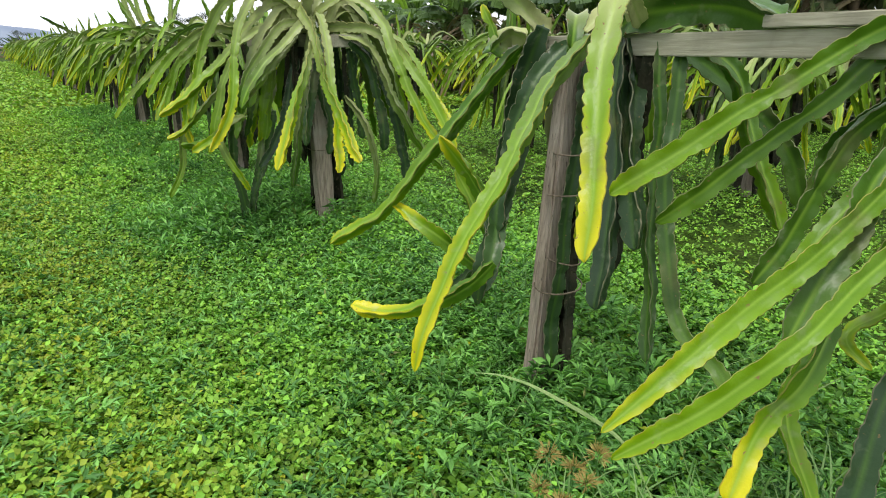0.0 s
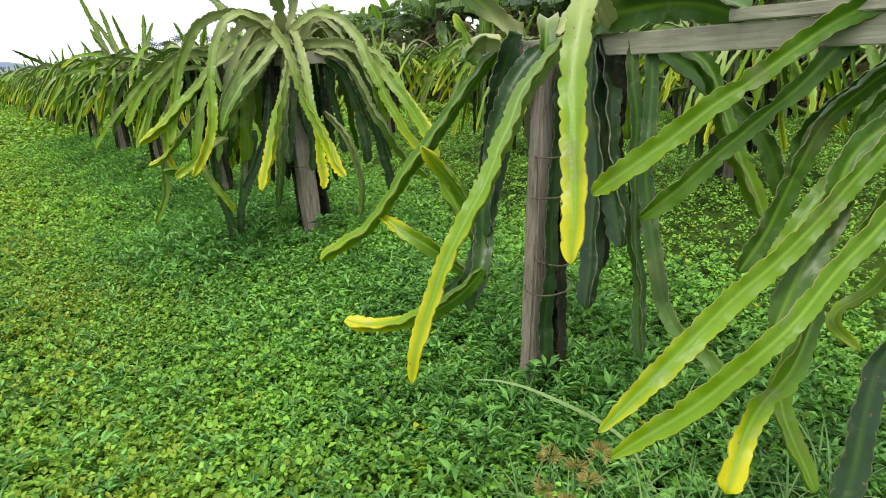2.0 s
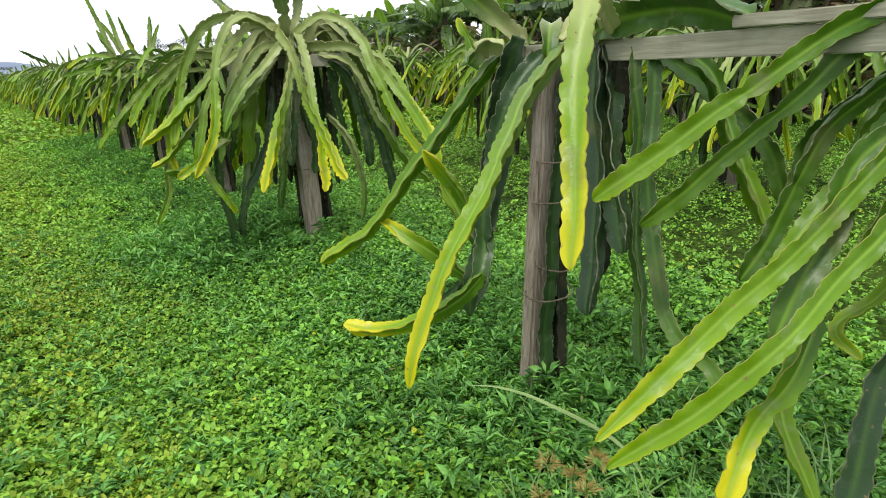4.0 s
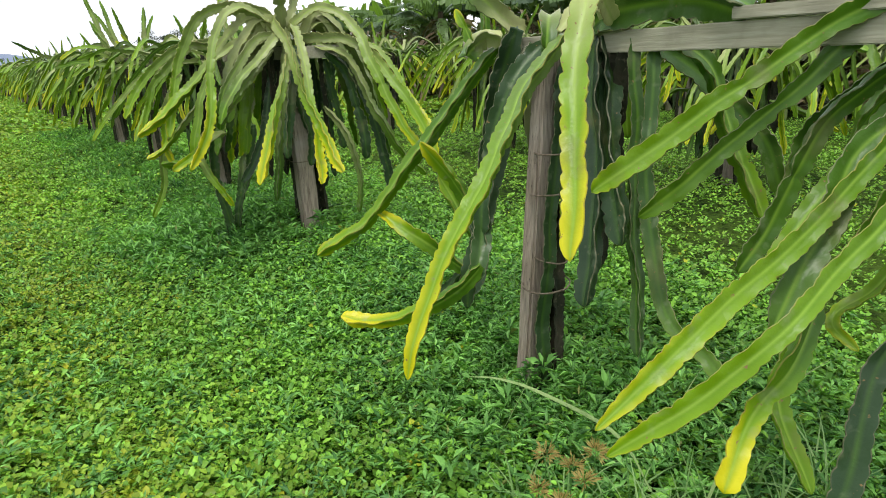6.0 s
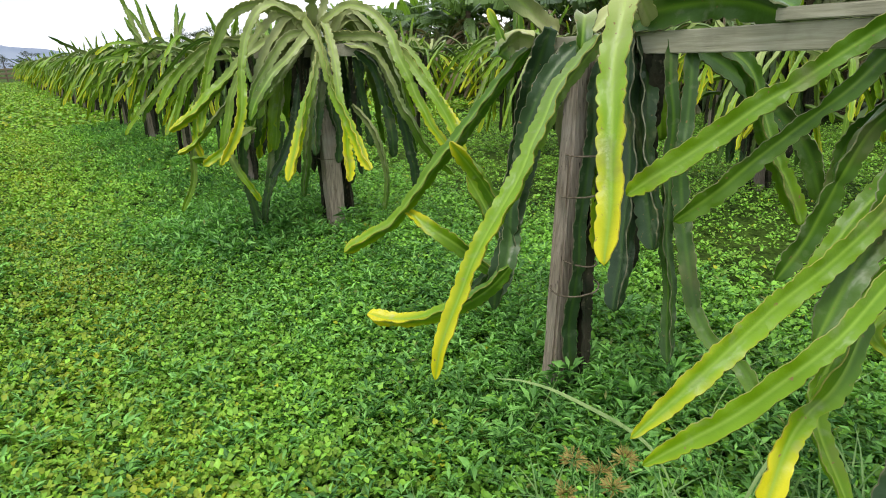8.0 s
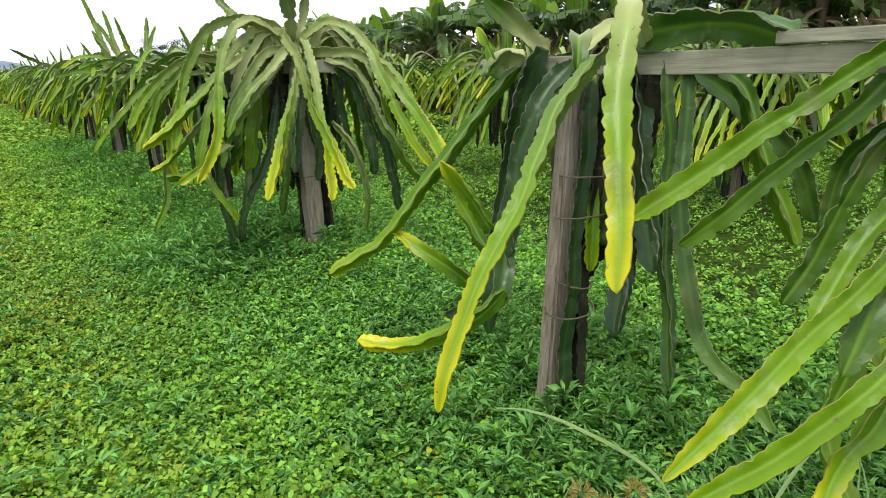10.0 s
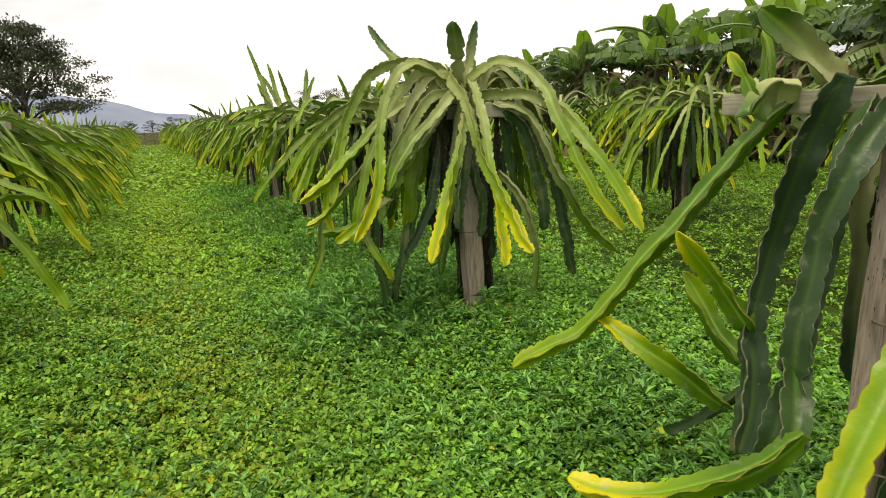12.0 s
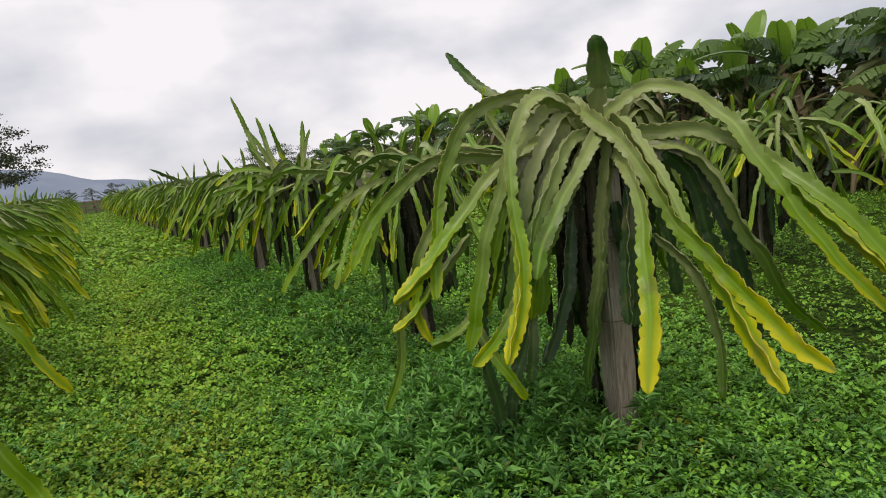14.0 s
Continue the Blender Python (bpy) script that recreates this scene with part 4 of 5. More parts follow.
# ---- the other plants of the rows ----
def fountain_plant(seed, n_out, n_hang, n_up, step, at, lane=None, top=1.55, spread=1.0, low=5, side=6, hem=0.22):
    """A dragon fruit cactus pouring over its post, built round the origin."""
    rng = random.Random(seed)
    ob = thing("dragon_fruit_cactus", "dragon fruit cactus drooping over its post, yellowing at the tips", "cactus", at, "dragon fruit plants")
    for _ in range(n_out):
        a = rng.uniform(0, 2 * math.pi) if lane is None or rng.random() < 0.68 else rng.gauss(lane, 0.9)
        bend = a + rng.gauss(0, 0.5)
        dx, dy, ex, ey = math.cos(a), math.sin(a), math.cos(bend), math.sin(bend)
        reach = rng.uniform(0.55, 1.4) * spread
        tip = hem + rng.choice((rng.uniform(0.1, 0.6), rng.uniform(0.45, 1.0), rng.uniform(0.7, 1.2)))
        off, rise, start = rng.uniform(-0.8, 0.8), rng.choice((rng.uniform(-0.02, 0.14), rng.uniform(0.08, 0.26))), top + rng.uniform(-0.10, 0.04)
        ox = -off * SKEW
        sx, sy = 0.36 * reach * dx + ox, 0.36 * reach * dy + off
        mid = 0.5 * (start + rise + tip) + rng.uniform(0.0, 0.16)
        stem(ob, (0.06 * dx + ox, 0.06 * dy + off, start), (sx, sy, start + rise), (sx + 0.34 * reach * ex, sy + 0.34 * reach * ey, mid), (sx + 0.60 * reach * ex, sy + 0.60 * reach * ey, tip),
             r=rng.uniform(0.025, 0.038), yellow=rng.choice((rng.uniform(0.2, 0.7), rng.uniform(0.6, 1.2))), grey=rng.choice((0.0, 0.1, 0.3, 0.6)), step=step, pale=rng.choice((0.1, 0.3, 0.6)))
    for _ in range(low):
        a = rng.gauss(lane, 0.55)
        dx, dy, off, reach = math.cos(a), math.sin(a), rng.uniform(-0.9, 0.9), rng.uniform(0.85, 1.35)
        tip = hem + rng.uniform(0.12, 0.55)
        stem(ob, (0.1 * dx, 0.1 * dy + off * 0.5, top - 0.05), (0.45 * reach * dx, 0.45 * reach * dy + off * 0.8, top - rng.uniform(0.05, 0.3)), (0.8 * reach * dx, 0.8 * reach * dy + off, 0.45 * top + 0.5 * tip), (reach * dx, reach * dy + off * 1.1, tip),
             r=rng.uniform(0.024, 0.036), yellow=rng.uniform(0.6, 1.15), grey=rng.uniform(0.0, 0.4), step=step)
    for _ in range(side):
        a = rng.gauss(lane, 1.3)
        out, dz, off, ln = rng.uniform(0.3, 0.75), rng.uniform(0.75, 1.4), rng.uniform(-0.5, 0.5), rng.uniform(0.3, 0.65)
        b = a + rng.gauss(0, 0.9)
        px, py, dx, dy = out * math.cos(a), out * math.sin(a) + off, math.cos(b), math.sin(b)
        lift = rng.uniform(-0.35, 0.3)
        stem(ob, (px, py, dz), (px + 0.5 * ln * dx, py + 0.5 * ln * dy, dz + 0.6 * lift * ln + 0.03), (px + ln * dx, py + ln * dy, dz + lift * ln - 0.08), r=rng.uniform(0.024, 0.036), yellow=rng.uniform(0.5, 1.3), grey=0.0, step=step, point=0.2, pale=0.1)
    # hanging stems, their grey painted dark for the shade inside the plant
    for _ in range(n_hang):
        a = rng.uniform(0, 2 * math.pi)
        r0, r1 = rng.uniform(0.12, 0.4), rng.uniform(0.2, 0.5)
        dx, dy = math.cos(a), math.sin(a)
        stem(ob, (r0 * dx, r0 * dy, top - 0.05), (r1 * dx, r1 * dy, 1.0), (r1 * dx * 1.1, r1 * dy * 1.1, rng.uniform(0.2, 0.75)), r=rng.uniform(0.03, 0.04), yellow=rng.uniform(0, 0.2), grey=rng.uniform(0.5, 1.0), step=step, pale=0.05)
    for _ in range(n_up):
        a = rng.uniform(0, 2 * math.pi)
        ln, out = rng.choice((rng.uniform(0.15, 0.4), rng.uniform(0.25, 0.65))), rng.uniform(0.05, 0.4)
        dx, dy = math.cos(a), math.sin(a)
        off = rng.uniform(-0.45, 0.45)
        stem(ob, (0.08 * dx, off, top), (out * 0.6 * dx, off + out * 0.6 * dy, top + ln * 0.55), (out * dx, off + out * dy, top + ln), r=rng.uniform(0.03, 0.045), yellow=rng.uniform(0.4, 1.1), grey=rng.uniform(0, 0.2), step=step, point=0.5, pale=0.15)
    # dead dark stems added as filler, so that the plant's inside looks shaded
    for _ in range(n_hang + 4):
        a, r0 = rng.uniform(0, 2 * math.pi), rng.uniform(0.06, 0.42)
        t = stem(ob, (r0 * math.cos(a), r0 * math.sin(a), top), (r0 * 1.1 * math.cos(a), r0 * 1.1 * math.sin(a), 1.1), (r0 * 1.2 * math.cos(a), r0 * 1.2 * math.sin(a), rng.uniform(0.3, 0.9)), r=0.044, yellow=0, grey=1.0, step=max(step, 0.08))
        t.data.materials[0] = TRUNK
    for q in range(4):
        a = q * 1.6 + seed
        t = stem(ob, (0.13 * math.cos(a), 0.13 * math.sin(a), -0.3), (0.11 * math.cos(a), 0.11 * math.sin(a), 0.7), (0.09 * math.cos(a), 0.09 * math.sin(a), top), r=0.042, yellow=0, grey=0.8, step=max(step, 0.05))
        t.name = "trunk"
        t.data.materials[0] = TRUNK
    return ob


def place_row(row, ys, variants, first_own, rng, lift=0.0, face=0):
    """Plants and posts down one row; the first ones are built for themselves, the rest are copies."""
    for i, y in enumerate(ys):
        x = row_x(row, y)
        z = float(ground_height(x, y)) + lift
        trellis_post((x, y, z), 1.55, 0.14, "grey-brown timber post under a dragon fruit cactus", arm=((-0.42, 0.12), (0.40, -0.12)), arm_z=1.5, seed=i)
        if i < len(first_own):
            fountain_plant(*first_own[i], at=(x, y, z), lane=face, low=(14 if y > 5 else 2) if row == ROW_LEFT else 4, side=(12 if y > 5 else 6) if row == ROW_LEFT else 5, spread=1.0 if row != ROW_LEFT or y > 5 else 0.8, hem=0.0 if row == ROW_LEFT else 0.38 if row == ROW_MAIN else 0.22, top=1.42 if row == ROW_LEFT else 1.55)
        else:
            v = variants[rng.randrange(len(variants))]
            # copies keep the side that leans over the lane
            turn = rng.uniform(-25, 25) + (0 if face > 1 else 180)
            copy_thing(v, pose(x, y, z, 0, 0, turn))


rng3 = random.Random(9)
# P3 and P4 of the main row, then lower-cost plants for the rest
variants = []
place_row(ROW_MAIN, (5.75, 8.75), [], [(101, 42, 16, 4, 0.02), (102, 54, 12, 7, 0.02)], rng3, 0.12, math.pi)
spiky = [o for o in scene.objects if o.name.startswith("dragon_fruit_cactus")][-1]
for bx, by, tx, ty, tz in ((-0.42, 0.12, -0.68, 0.32, 2.72), (-0.3, 0.0, -0.42, 0.25, 2.42), (-0.1, 0.2, -0.28, 0.1, 2.3), (-0.2, 0.3, -0.55, 0.5, 2.3), (0.05, 0.0, 0.15, 0.1, 2.32), (-0.35, -0.1, -0.62, 0.0, 2.12), (0.0, 0.3, 0.3, 0.4, 2.2)):
    stem(spiky, (bx, by, 1.5), (0.6 * bx + 0.4 * tx, 0.6 * by + 0.4 * ty, 1.5 + 0.45 * (tz - 1.5)), (tx, ty, tz), r=0.045, yellow=0.4, grey=0.1, step=0.018, point=0.55)
for s in range(4):
    y = 11.7 + 2.95 * s
    x = row_x(ROW_MAIN, y)
    z = float(ground_height(x, y)) + 0.12
    trellis_post((x, y, z), 1.55, 0.14, "grey-brown timber post under a dragon fruit cactus", arm=((-0.42, 0.12), (0.40, -0.12)), arm_z=1.5, seed=s)
    variants.append(fountain_plant(200 + s, 40, 3, 6, 0.085, at=(x, y, z), lane=math.pi))
stem(variants[1], (-0.2, 0.0, 1.5), (-0.7, 0.0, 1.75), (-1.25, -0.1, 2.05), r=0.05, yellow=0.1, grey=0.5, step=0.03, point=0.4)
place_row(ROW_MAIN, [23.5 + 3.0 * i for i in range(16)], variants, [], rng3, 0.12, math.pi)
place_row(ROW_LEFT, (10.6, 7.2, 13.9, 3.6), [], [(301, 70, 20, 14, 0.024), (302, 64, 18, 10, 0.022), (303, 60, 16, 12, 0.03), (304, 34, 12, 6, 0.02)], rng3, 0.0, 0)
place_row(ROW_LEFT, [17.2 + 3.3 * i for i in range(16)], variants, [], rng3, 0.0, 0)
place_row(ROW_RIGHT, (5.5, 2.0, 8.9), [], [(401, 54, 28, 10, 0.02), (402, 54, 26, 10, 0.022), (403, 50, 22, 10, 0.03)], rng3, 0.0, math.pi)
place_row(ROW_RIGHT, [-1.5] + [12.3 + 3.4 * i for i in range(9)], variants, [], rng3, 0.0, math.pi)
place_row(ROW_FAR, [-1.2 + 3.4 * i for i in range(9)], variants, [], rng3, 0.0, math.pi)


# ---- banana plants behind the rows ----
def banana_leaf(parent, length, width, az, lift, droop, torn, tint, dry, base_z, rng, name="leaf"):
    """A long blade on an arching midrib, torn into strips along its side veins."""
    n = 22 if torn > 0.4 else 12
    d = np.array([math.cos(az), math.sin(az)])
    pts = []
    for i in range(n + 1):
        f = i / n
        out = length * (math.cos(lift) * f + 0.12 * f * f)
        up = length * (math.sin(lift) * f - droop * f * f)
        pts.append((d[0] * out, d[1] * out, base_z + up))
    p = np.array(pts)
    t = np.gradient(p, axis=0)
    t /= np.linalg.norm(t, axis=1)[:, None]
    side = np.cross(t, (0, 0, 1.0))
    side /= np.maximum(np.linalg.norm(side, axis=1), 1e-3)[:, None]
    up = np.cross(side, t)
    v, f = [], []
    for sgn in (-1, 1):
        for i in range(1, n):
            w0 = width * math.sin(math.pi * min(0.97, (i / n) ** 0.9 * 0.94)) ** 0.5
            if i == 1 or (torn > 0.2 and rng.random() < 0.55):
                hang, short = rng.uniform(0.2, 1.1), rng.uniform(0.0, 0.35)
            sag = (0.10 + torn * (hang + rng.uniform(0.0, 0.12))) * w0 if torn > 0.2 else 0.1 * width
            cut = 1.0 - torn * (short + rng.uniform(0.0, 0.08))
            a, b = p[i], p[i + 1] if torn < 0.3 else p[i] + (p[i + 1] - p[i]) * rng.choice((1.0, 0.9, 0.72))
            lag = t[i] * w0 * 0.25
            w1 = width * math.sin(math.pi * min(0.97, ((i + 1) / n) ** 0.9 * 0.94)) ** 0.5 if torn < 0.3 else w0
            k = len(v)
            o = side[i] * sgn
            v += [a, b, b + o * w1 * 0.55 * cut + up[i] * 0.05 * w0 + lag * 0.5, a + o * w0 * 0.55 * cut + up[i] * 0.05 * w0 + lag * 0.5,
                  b + o * w1 * cut - up[i] * sag + lag, a + o * w0 * cut - up[i] * sag + lag]
            f += [(k, k + 1, k + 2, k + 3), (k + 3, k + 2, k + 4, k + 5)]
    k = len(v)
    for i in range(n + 1):
        w0 = 0.035 * (1 - 0.8 * i / n)
        v += [p[i] - side[i] * w0, p[i] + side[i] * w0, p[i] - up[i] * w0 * 1.2]
        if i < n:
            q = k + 3 * i
            f += [(q, q + 1, q + 4, q + 3), (q + 1, q + 2, q + 5, q + 4), (q + 2, q, q + 3, q + 5)]
    ob = part(name, (np.array(v), f), BANANA, parent)
    rgba = np.ones((len(v), 4), np.float32)
    rgba[:, 0], rgba[:, 1] = tint, dry
    colour_points(ob.data, "tint", rgba)
    return ob


def banana_plant(seed, at, height):
    rng = random.Random(seed)
    ob = thing("banana_plant", "tall banana plant with torn green leaves and dry brown ones hanging", "banana plant", at, "banana grove")
    stem_h = height * 0.52
    tube("pseudostem", [(0, 0, -0.1), (0.05, 0.02, stem_h * 0.5), (0.08, 0.05, stem_h)], 0.15, PSEUDO, ob, 10, 0.2, 0.6)
    for i in range(8):
        banana_leaf(ob, rng.uniform(1.6, 2.3), rng.uniform(0.24, 0.34), i * 2.4 + rng.uniform(-0.4, 0.4), rng.uniform(0.55, 1.15), rng.uniform(0.35, 0.75), rng.choice((0.1, 0.6, 0.8, 1.0)), rng.uniform(0.0, 0.55), 0.0, stem_h * rng.uniform(0.9, 1.0), rng)
    for i in range(1 + seed % 3):
        banana_leaf(ob, rng.uniform(0.8, 1.25), rng.uniform(0.2, 0.29), rng.uniform(0, 6.28), rng.uniform(1.2, 1.45), 0.08, 0.0, rng.uniform(0.8, 1.0), 0.0, stem_h, rng, "young_leaf")
    for i in range(4):
        banana_leaf(ob, rng.uniform(1.2, 1.9), rng.uniform(0.2, 0.3), rng.uniform(0, 6.28), rng.uniform(0.2, 0.6), rng.uniform(0.9, 1.3), rng.uniform(0.4, 0.8), rng.uniform(0.0, 0.6), rng.uniform(0.0, 0.35), stem_h * rng.uniform(0.6, 0.9), rng)
    for i in range(6):
        banana_leaf(ob, rng.uniform(1.0, 1.8), rng.uniform(0.10, 0.2), rng.uniform(0, 6.28), rng.uniform(-0.1, 0.4), rng.uniform(1.1, 1.7), 0.28, rng.uniform(0, 0.5), rng.uniform(0.6, 1.0), stem_h * rng.uniform(0.55, 0.95), rng, "dry_leaf")
    return ob


def banana_grove():
    rng = random.Random(4)
    kinds = []
    spots = []
    for line in range(3):
        y = -4.0 + line * 0.8
        while y < (42, 30, 24)[line]:
            spots.append((row_x(BANANA_LINE + 1.7 * line, y) + rng.uniform(-0.5, 0.5), y + rng.uniform(-0.4, 0.4), line))
            y += rng.uniform(1.05, 1.55) * (1.0 if y < 20 else 1.4)
    for i, (x, y, line) in enumerate(spots):
        z = float(ground_height(x, y))
        if i < 6:
            kinds.append(banana_plant(500 + i, (x, y, z), 5.1 + 0.25 * (i % 3)))
        else:
            ob = copy_thing(kinds[i % 6], pose(x, y, z, 0, 0, rng.uniform(0, 360)))
            s = rng.uniform(0.84, 1.12) * (1.0 + 0.05 * line) * (0.6 if i % 5 == 0 else 1.0) * (1.06 if y < 9 else 1.0)
            ob.scale = (s, s, s)


banana_grove()


def grove_undergrowth():
    """Tangle of hanging dry and green strips between the banana trunks."""
    rng = np.random.default_rng(12)
    k = 15000
    y = rng.uniform(-5, 46, k)
    x = row_x(BANANA_LINE, y) + rng.uniform(-0.9, 3.2, k)
    z = ground_height(x, y) + 0.1 + 2.5 * rng.random(k) ** 1.1
    az, up, ln = rng.uniform(0, 6.28, k), rng.uniform(-1.4, 0.9, k), rng.uniform(0.3, 0.95, k)
    d = np.stack([np.cos(az) * np.cos(up), np.sin(az) * np.cos(up), np.sin(up)], 1)
    s = np.stack([-np.sin(az), np.cos(az), rng.normal(0, 0.4, k)], 1) * (ln * rng.uniform(0.05, 0.14, k))[:, None]
    p = np.stack([x, y, z], 1)
    mid = p + d * (0.55 * ln)[:, None]
    tip = p + d * ln[:, None]
    tip[:, 2] -= 0.25 * ln
    v = np.stack([p, mid + s, tip, mid - s], 1).reshape(-1, 3)
    i = np.arange(k) * 4
    ob = part("undergrowth", (v, np.stack([i, i + 1, i + 2, i + 3], 1)), BANANA)
    rgba = np.ones((k, 4, 4), np.float32)
    rgba[:, :, 0] = (0.5 * rng.random(k))[:, None]
    rgba[:, :, 1] = (rng.random(k) ** 1.4)[:, None]
    colour_points(ob.data, "tint", rgba)
    tagged(ob, "tangle of dry and green leaf strips between banana trunks", "undergrowth", kind="stuff")


grove_undergrowth()


# ---- far things: tree, hill, fence at the lane's end ----
def leafy_mesh(name, clumps, per, size, parent, rng, flat=0.45):
    c = np.repeat(np.array([q[:3] for q in clumps]), per, axis=0)
    rad = np.repeat(np.array([q[3] for q in clumps]), per)
    k = len(c)
    d = rng.normal(0, 1, (k, 3))
    d /= np.linalg.norm(d, axis=1)[:, None]
    pos = c + d * (rad * rng.random(k) ** 0.45)[:, None] * np.array([1, 1, flat])
    a, b = rng.normal(0, 1, (k, 3)), rng.normal(0, 1, (k, 3))
    a /= np.linalg.norm(a, axis=1)[:, None]
    b = np.cross(a, b)
    b /= np.linalg.norm(b, axis=1)[:, None]
    s = size * rng.uniform(0.5, 1.3, k)[:, None]
    v = np.stack([pos, pos + a * s * 0.5 + b * s * 0.25, pos + a * s, pos + a * s * 0.5 - b * s * 0.25], 1).reshape(-1, 3)
    i = np.arange(k) * 4
    ob = part(name, (v, np.stack([i, i + 1, i + 2, i + 3], 1)), CROWN, parent)
    rgba = np.ones((k, 4, 4), np.float32)
    rgba[:, :, 0] = rng.random(k)[:, None]
    rgba[:, :, 1] = 0.1 * rng.random(k)[:, None]
    colour_points(ob.data, "tint", rgba)
    return ob


def far_tree(at, height, radius, seed, count, label):
    rng = np.random.default_rng(seed)
    ob = thing("tree", label, "tree", at)
    tube("trunk", [(0, 0, -0.3), (0.2, 0, height * 0.3), (0.1, 0.2, height * 0.6)], height * 0.03, BARK, ob, 8, 0.6, 0.5)
    clumps = []
    for i in range(count):
        a, f = rng.uniform(0, 6.28), rng.random()
        z = height * (0.32 + 0.62 * f)
        reach = radius * (1.0 - 0.75 * max(0, f - 0.35) / 0.65) * math.sqrt(rng.random())
        x, y = reach * math.cos(a), reach * math.sin(a)
        clumps.append((x, y, z + rng.normal(0, 0.2), radius * rng.uniform(0.12, 0.24)))
        if i % 4 == 0:
            tube("limb", [(0.1, 0.1, z * 0.6), (x * 0.5, y * 0.5, z * 0.88), (x, y, z)], height * 0.012, BARK, ob, 5, 0.8, 0.3)
    leafy_mesh("crown", clumps, 150, height * 0.024, ob, rng, 0.38)
    return ob


far_tree((-20.8, 66.0, 0), 12.4, 7.6, 31, 150, "broad dark spreading tree standing beyond the rows")
far_tree((-30.0, 70.0, 0), 11.6, 7.5, 32, 110, "broad dark tree beside another beyond the rows")
for i, (x, y, h) in enumerate(((-13, 118, 4.2), (-17, 121, 3.6), (-20.5, 119, 3.8), (-9, 122, 3.4), (8, 96, 6.5), (13, 100, 7), (18, 104, 7))):
    far_tree((x, y, 0), h, h * 0.75, 40 + i, 34, "low dark tree far off past the end of the lane")


def make_hill():
    """A long low ridge on the horizon."""
    xs, ys = np.linspace(-1500, 900, 90), np.linspace(900, 1700, 12)
    gx, gy = np.meshgrid(xs, ys)
    ridge = 62 * np.exp(-((gx + 330) / 190) ** 2) + 50 * np.exp(-((gx + 620) / 260) ** 2) + 20 * np.exp(-((gx - 60) / 400) ** 2)
    gz = ridge * np.exp(-((gy - 1300) / 230) ** 2) + 3.0 * np.sin(gx * 0.05) * np.exp(-((gy - 1300) / 230) ** 2) - 2
    v = np.stack([gx, gy, gz], 2).reshape(-1, 3)
    w = len(xs)
    i = np.arange(len(ys) - 1)[:, None] * w
    j = np.arange(w - 1)[None]
    q = np.stack([i + j, i + j + 1, i + w + j + 1, i + w + j], 2).reshape(-1, 4)
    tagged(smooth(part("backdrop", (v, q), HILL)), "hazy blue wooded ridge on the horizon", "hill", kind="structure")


make_hill()


def lane_end_fence():
    ob = thing("fence", "low brown wooden fence across the end of the lane", "fence", (-11.0, 82.0, 0))
    for i in range(9):
        bm = box_bm((0.16, 0.16, 1.7), 0.02)
        bmesh.ops.translate(bm, verts=bm.verts, vec=(-4 + i, 0, 0.75))
        part("fence_post", bm, FENCE, ob)
    for z in (0.5, 0.95, 1.4):
        bm = box_bm((8.2, 0.06, 0.2), 0.01)
        bmesh.ops.translate(bm, verts=bm.verts, vec=(0, -0.12, z))
        part("rail", bm, FENCE, ob)


lane_end_fence()


# ---- grasses and seed heads by the near posts ----
def grass_tuft(at, blades, length, seed, label="tuft of long pale green grass blades"):
    rng = random.Random(seed)
    ob = thing("grass_tuft", label, "grass", at, "grass tufts")
    v, f, tint = [], [], []
    for _ in range(blades):
        a, ln, lean = rng.uniform(0, 6.28), length * rng.uniform(0.5, 1.2), rng.uniform(0.3, 1.0)
        dx, dy, w = math.cos(a), math.sin(a), rng.uniform(0.003, 0.006)
        ox, oy = rng.uniform(-0.05, 0.05), rng.uniform(-0.05, 0.05)
        k, c = len(v), rng.random()
        for i in range(8):
            q = i / 7
            out, up = ln * lean * (0.25 * q + 0.65 * q * q), ln * (1.0 * q - lean * 0.65 * q * q)
            ww = w * (1 - q ** 2) + 0.0004
            v += [(ox + dx * out - dy * ww, oy + dy * out + dx * ww, up), (ox + dx * out, oy + dy * out, up - ww * 0.6), (ox + dx * out + dy * ww, oy + dy * out - dx * ww, up)]
            tint += [c] * 3
            if i < 7:
                m = k + 3 * i
                f += [(m, m + 1, m + 4, m + 3), (m + 1, m + 2, m + 5, m + 4)]
    bl = part("foliage", (np.array(v), f), BLADE, ob)
    rgba = np.ones((len(v), 4), np.float32)
    rgba[:, 0], rgba[:, 1] = tint, 0
    colour_points(bl.data, "tint", rgba)
    return ob


for i, (x, y, n, ln) in enumerate(((-0.42, -0.62, 14, 0.34), (-0.30, -0.75, 16, 0.36), (-0.18, -0.92, 18, 0.38), (-0.02, -1.02, 18, 0.36), (0.15, -0.86, 16, 0.34), (-0.55, -0.95, 12, 0.30), (0.0, -0.55, 14, 0.3), (0.28, -1.1, 18, 0.4), (-0.36, -1.16, 14, 0.34), (0.12, 0.12, 12, 0.26), (-0.06, 0.05, 12, 0.24), (0.5, 0.7, 14, 0.3), (0.3, 1.3, 12, 0.26), (0.12, 2.95, 12, 0.22), (-0.25, 3.1, 12, 0.2), (1.0, 1.2, 14, 0.32), (0.8, 0.2, 14, 0.3), (1.2, -0.4, 14, 0.34), (-0.1, -1.22, 22, 0.5), (0.1, -1.3, 20, 0.52), (-0.3, -1.36, 18, 0.44), (0.34, -1.3, 20, 0.5), (-0.22, -1.06, 18, 0.46))):
    grass_tuft((x, y, float(ground_height(x, y))), n, ln, 60 + i)


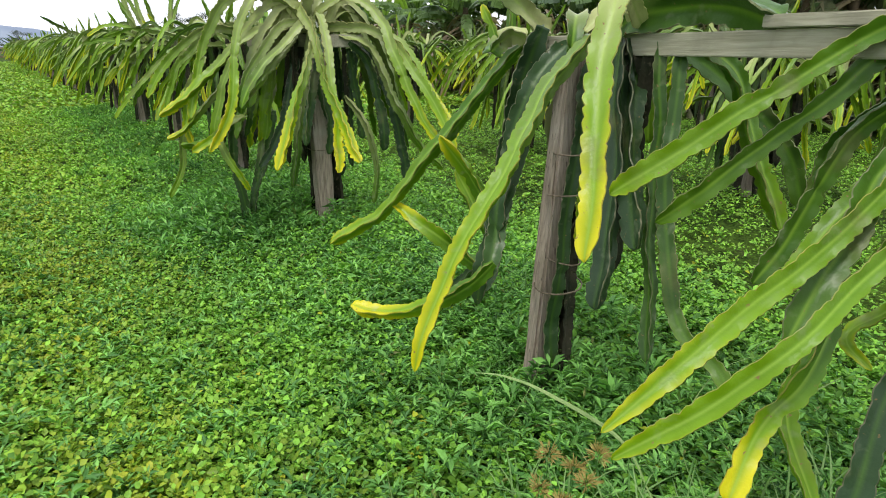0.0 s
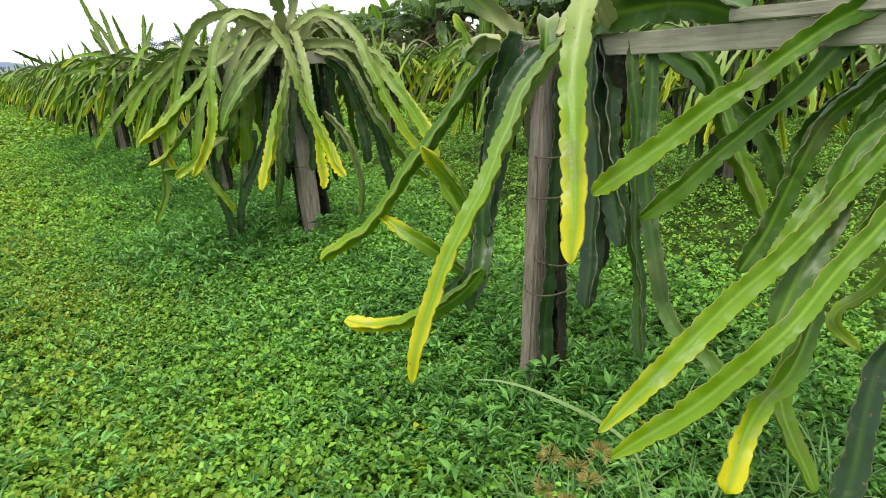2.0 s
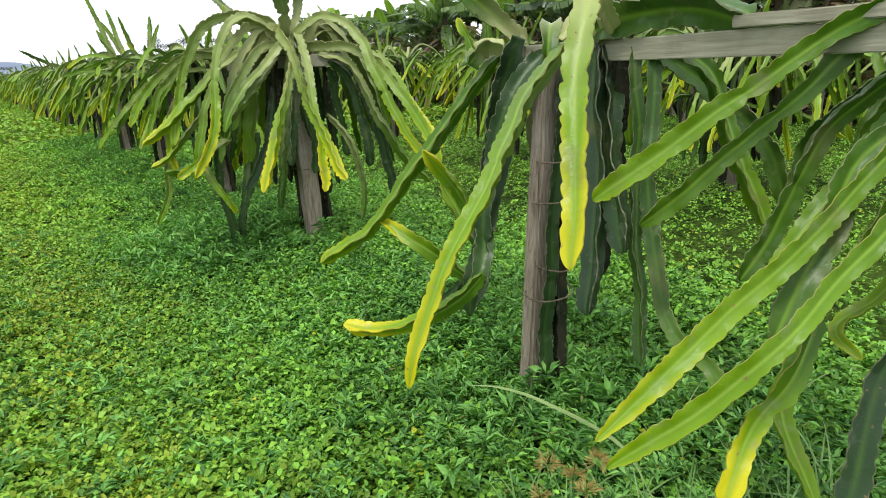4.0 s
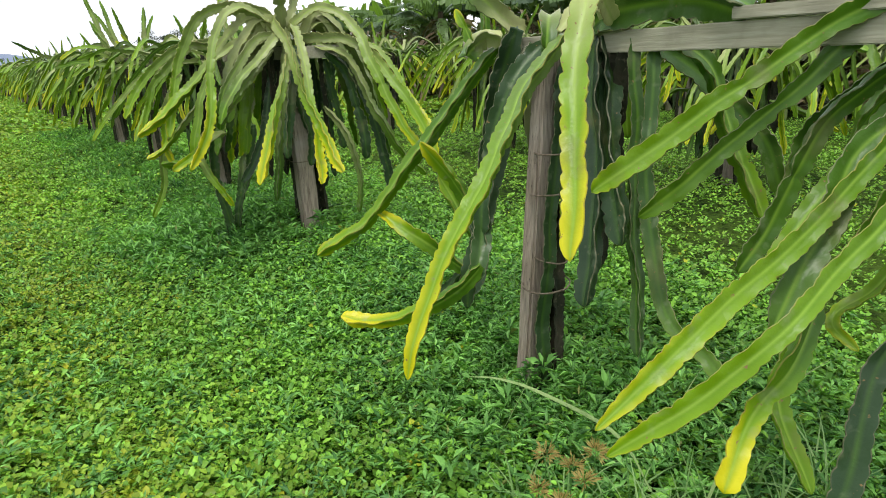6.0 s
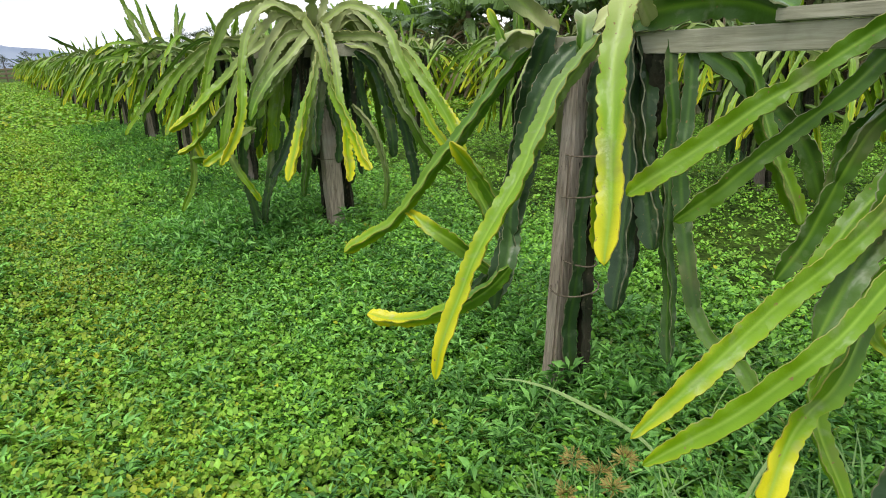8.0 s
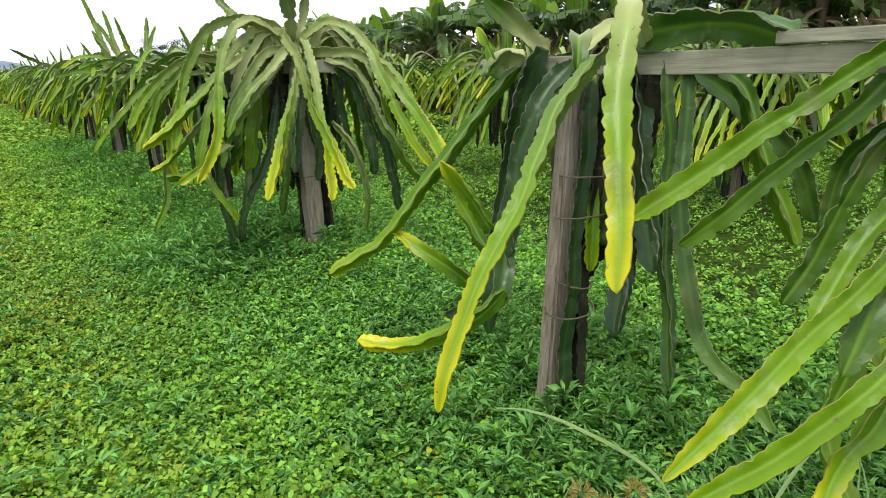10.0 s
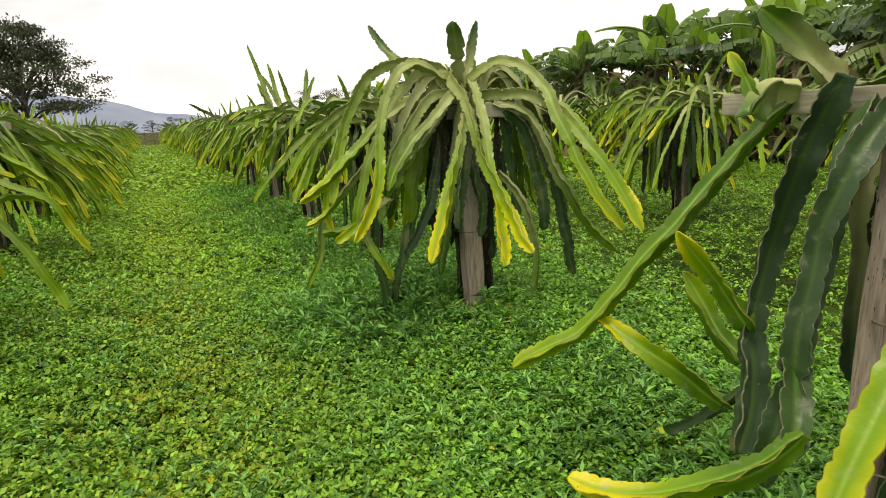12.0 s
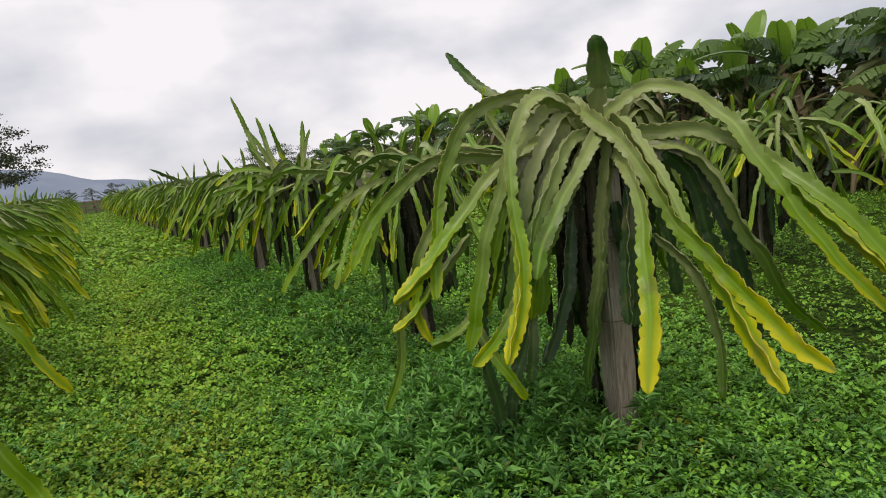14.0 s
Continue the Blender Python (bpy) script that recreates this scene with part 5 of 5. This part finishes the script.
def seed_head(at, seed):
    """A dry sedge head: thin stalk and a burst of brown spikelets."""
    rng = random.Random(seed)
    ob = thing("sedge", "thin sedge stalk with a dry brown seed head", "grass", at, "sedges")
    h = rng.uniform(0.40, 0.56)
    tube("stalk", [(0, 0, -0.02), (0.01, 0.0, h * 0.5), (0.03, 0.01, h)], 0.002, BLADE, ob, 5, 0.03)
    v, f = [], []
    for _ in range(80):
        d = Vector((rng.gauss(0, 1), rng.gauss(0, 1), rng.uniform(-0.2, 1.2))).normalized()
        o = Vector((0.03, 0.01, h)) + d * rng.uniform(0.004, 0.028)
        e = o + d * rng.uniform(0.014, 0.036)
        s = d.orthogonal().normalized() * 0.0022
        k = len(v)
        v += [o, (o + e) / 2 + s, e, (o + e) / 2 - s, (o + e) / 2 + d.cross(s).normalized() * 0.0022]
        f += [(k, k + 1, k + 2), (k, k + 2, k + 3), (k, k + 4, k + 2)]
    part("seed_head", ([tuple(q) for q in v], f), SEED, ob)


for i, (x, y) in enumerate(((-0.46, -0.92), (-0.52, -0.86), (-0.58, -1.0), (-0.50, -1.02), (-0.42, -0.98), (-0.60, -0.92))):
    seed_head((x, y, float(ground_height(x, y))), 80 + i)


def arching_blade(ctrl, width, seed):
    """One long pale blade of grass, bent over by its weight."""
    ob = thing("grass_tuft", "long pale blade of grass arching over the weeds", "grass", group="grass tufts")
    p, u = curve_points(ctrl, 0.02)
    t, n, b = frames_along(p, (0, 0, 1))
    w = width * np.sin(np.pi * np.clip(0.12 + 0.87 * u / u[-1], 0, 1)) ** 0.7
    v = np.stack([p - b * w[:, None], p - n * (0.35 * w)[:, None], p + b * w[:, None]], 1).reshape(-1, 3)
    f = []
    for i in range(len(p) - 1):
        k = 3 * i
        f += [(k, k + 1, k + 4, k + 3), (k + 1, k + 2, k + 5, k + 4)]
    bl = part("blade", (v, f), BLADE, ob)
    rgba = np.ones((len(v), 4), np.float32)
    rgba[:, 0], rgba[:, 1] = 1.0, 0.15
    colour_points(bl.data, "tint", rgba)


arching_blade([(-0.08, -0.95, -0.05), (-0.16, -0.84, 0.16), (-0.34, -0.64, 0.29), (-0.46, -0.54, 0.34), (-0.55, -0.48, 0.35)], 0.012, 1)
arching_blade([(0.05, -1.05, -0.05), (-0.02, -0.98, 0.22), (0.10, -0.98, 0.42), (0.26, -1.02, 0.48)], 0.007, 2)
arching_blade([(-0.20, -1.20, -0.1), (-0.12, -1.22, 0.22), (0.06, -1.25, 0.44), (0.30, -1.28, 0.52)], 0.007, 3)
arching_blade([(-0.9, -0.62, -0.25), (-0.93, -0.60, -0.05), (-0.95, -0.58, 0.12), (-0.95, -0.57, 0.22)], 0.006, 4)
arching_blade([(-0.28, -0.3, -0.1), (-0.22, -0.36, 0.1), (-0.20, -0.40, 0.22), (-0.22, -0.42, 0.30)], 0.007, 5)
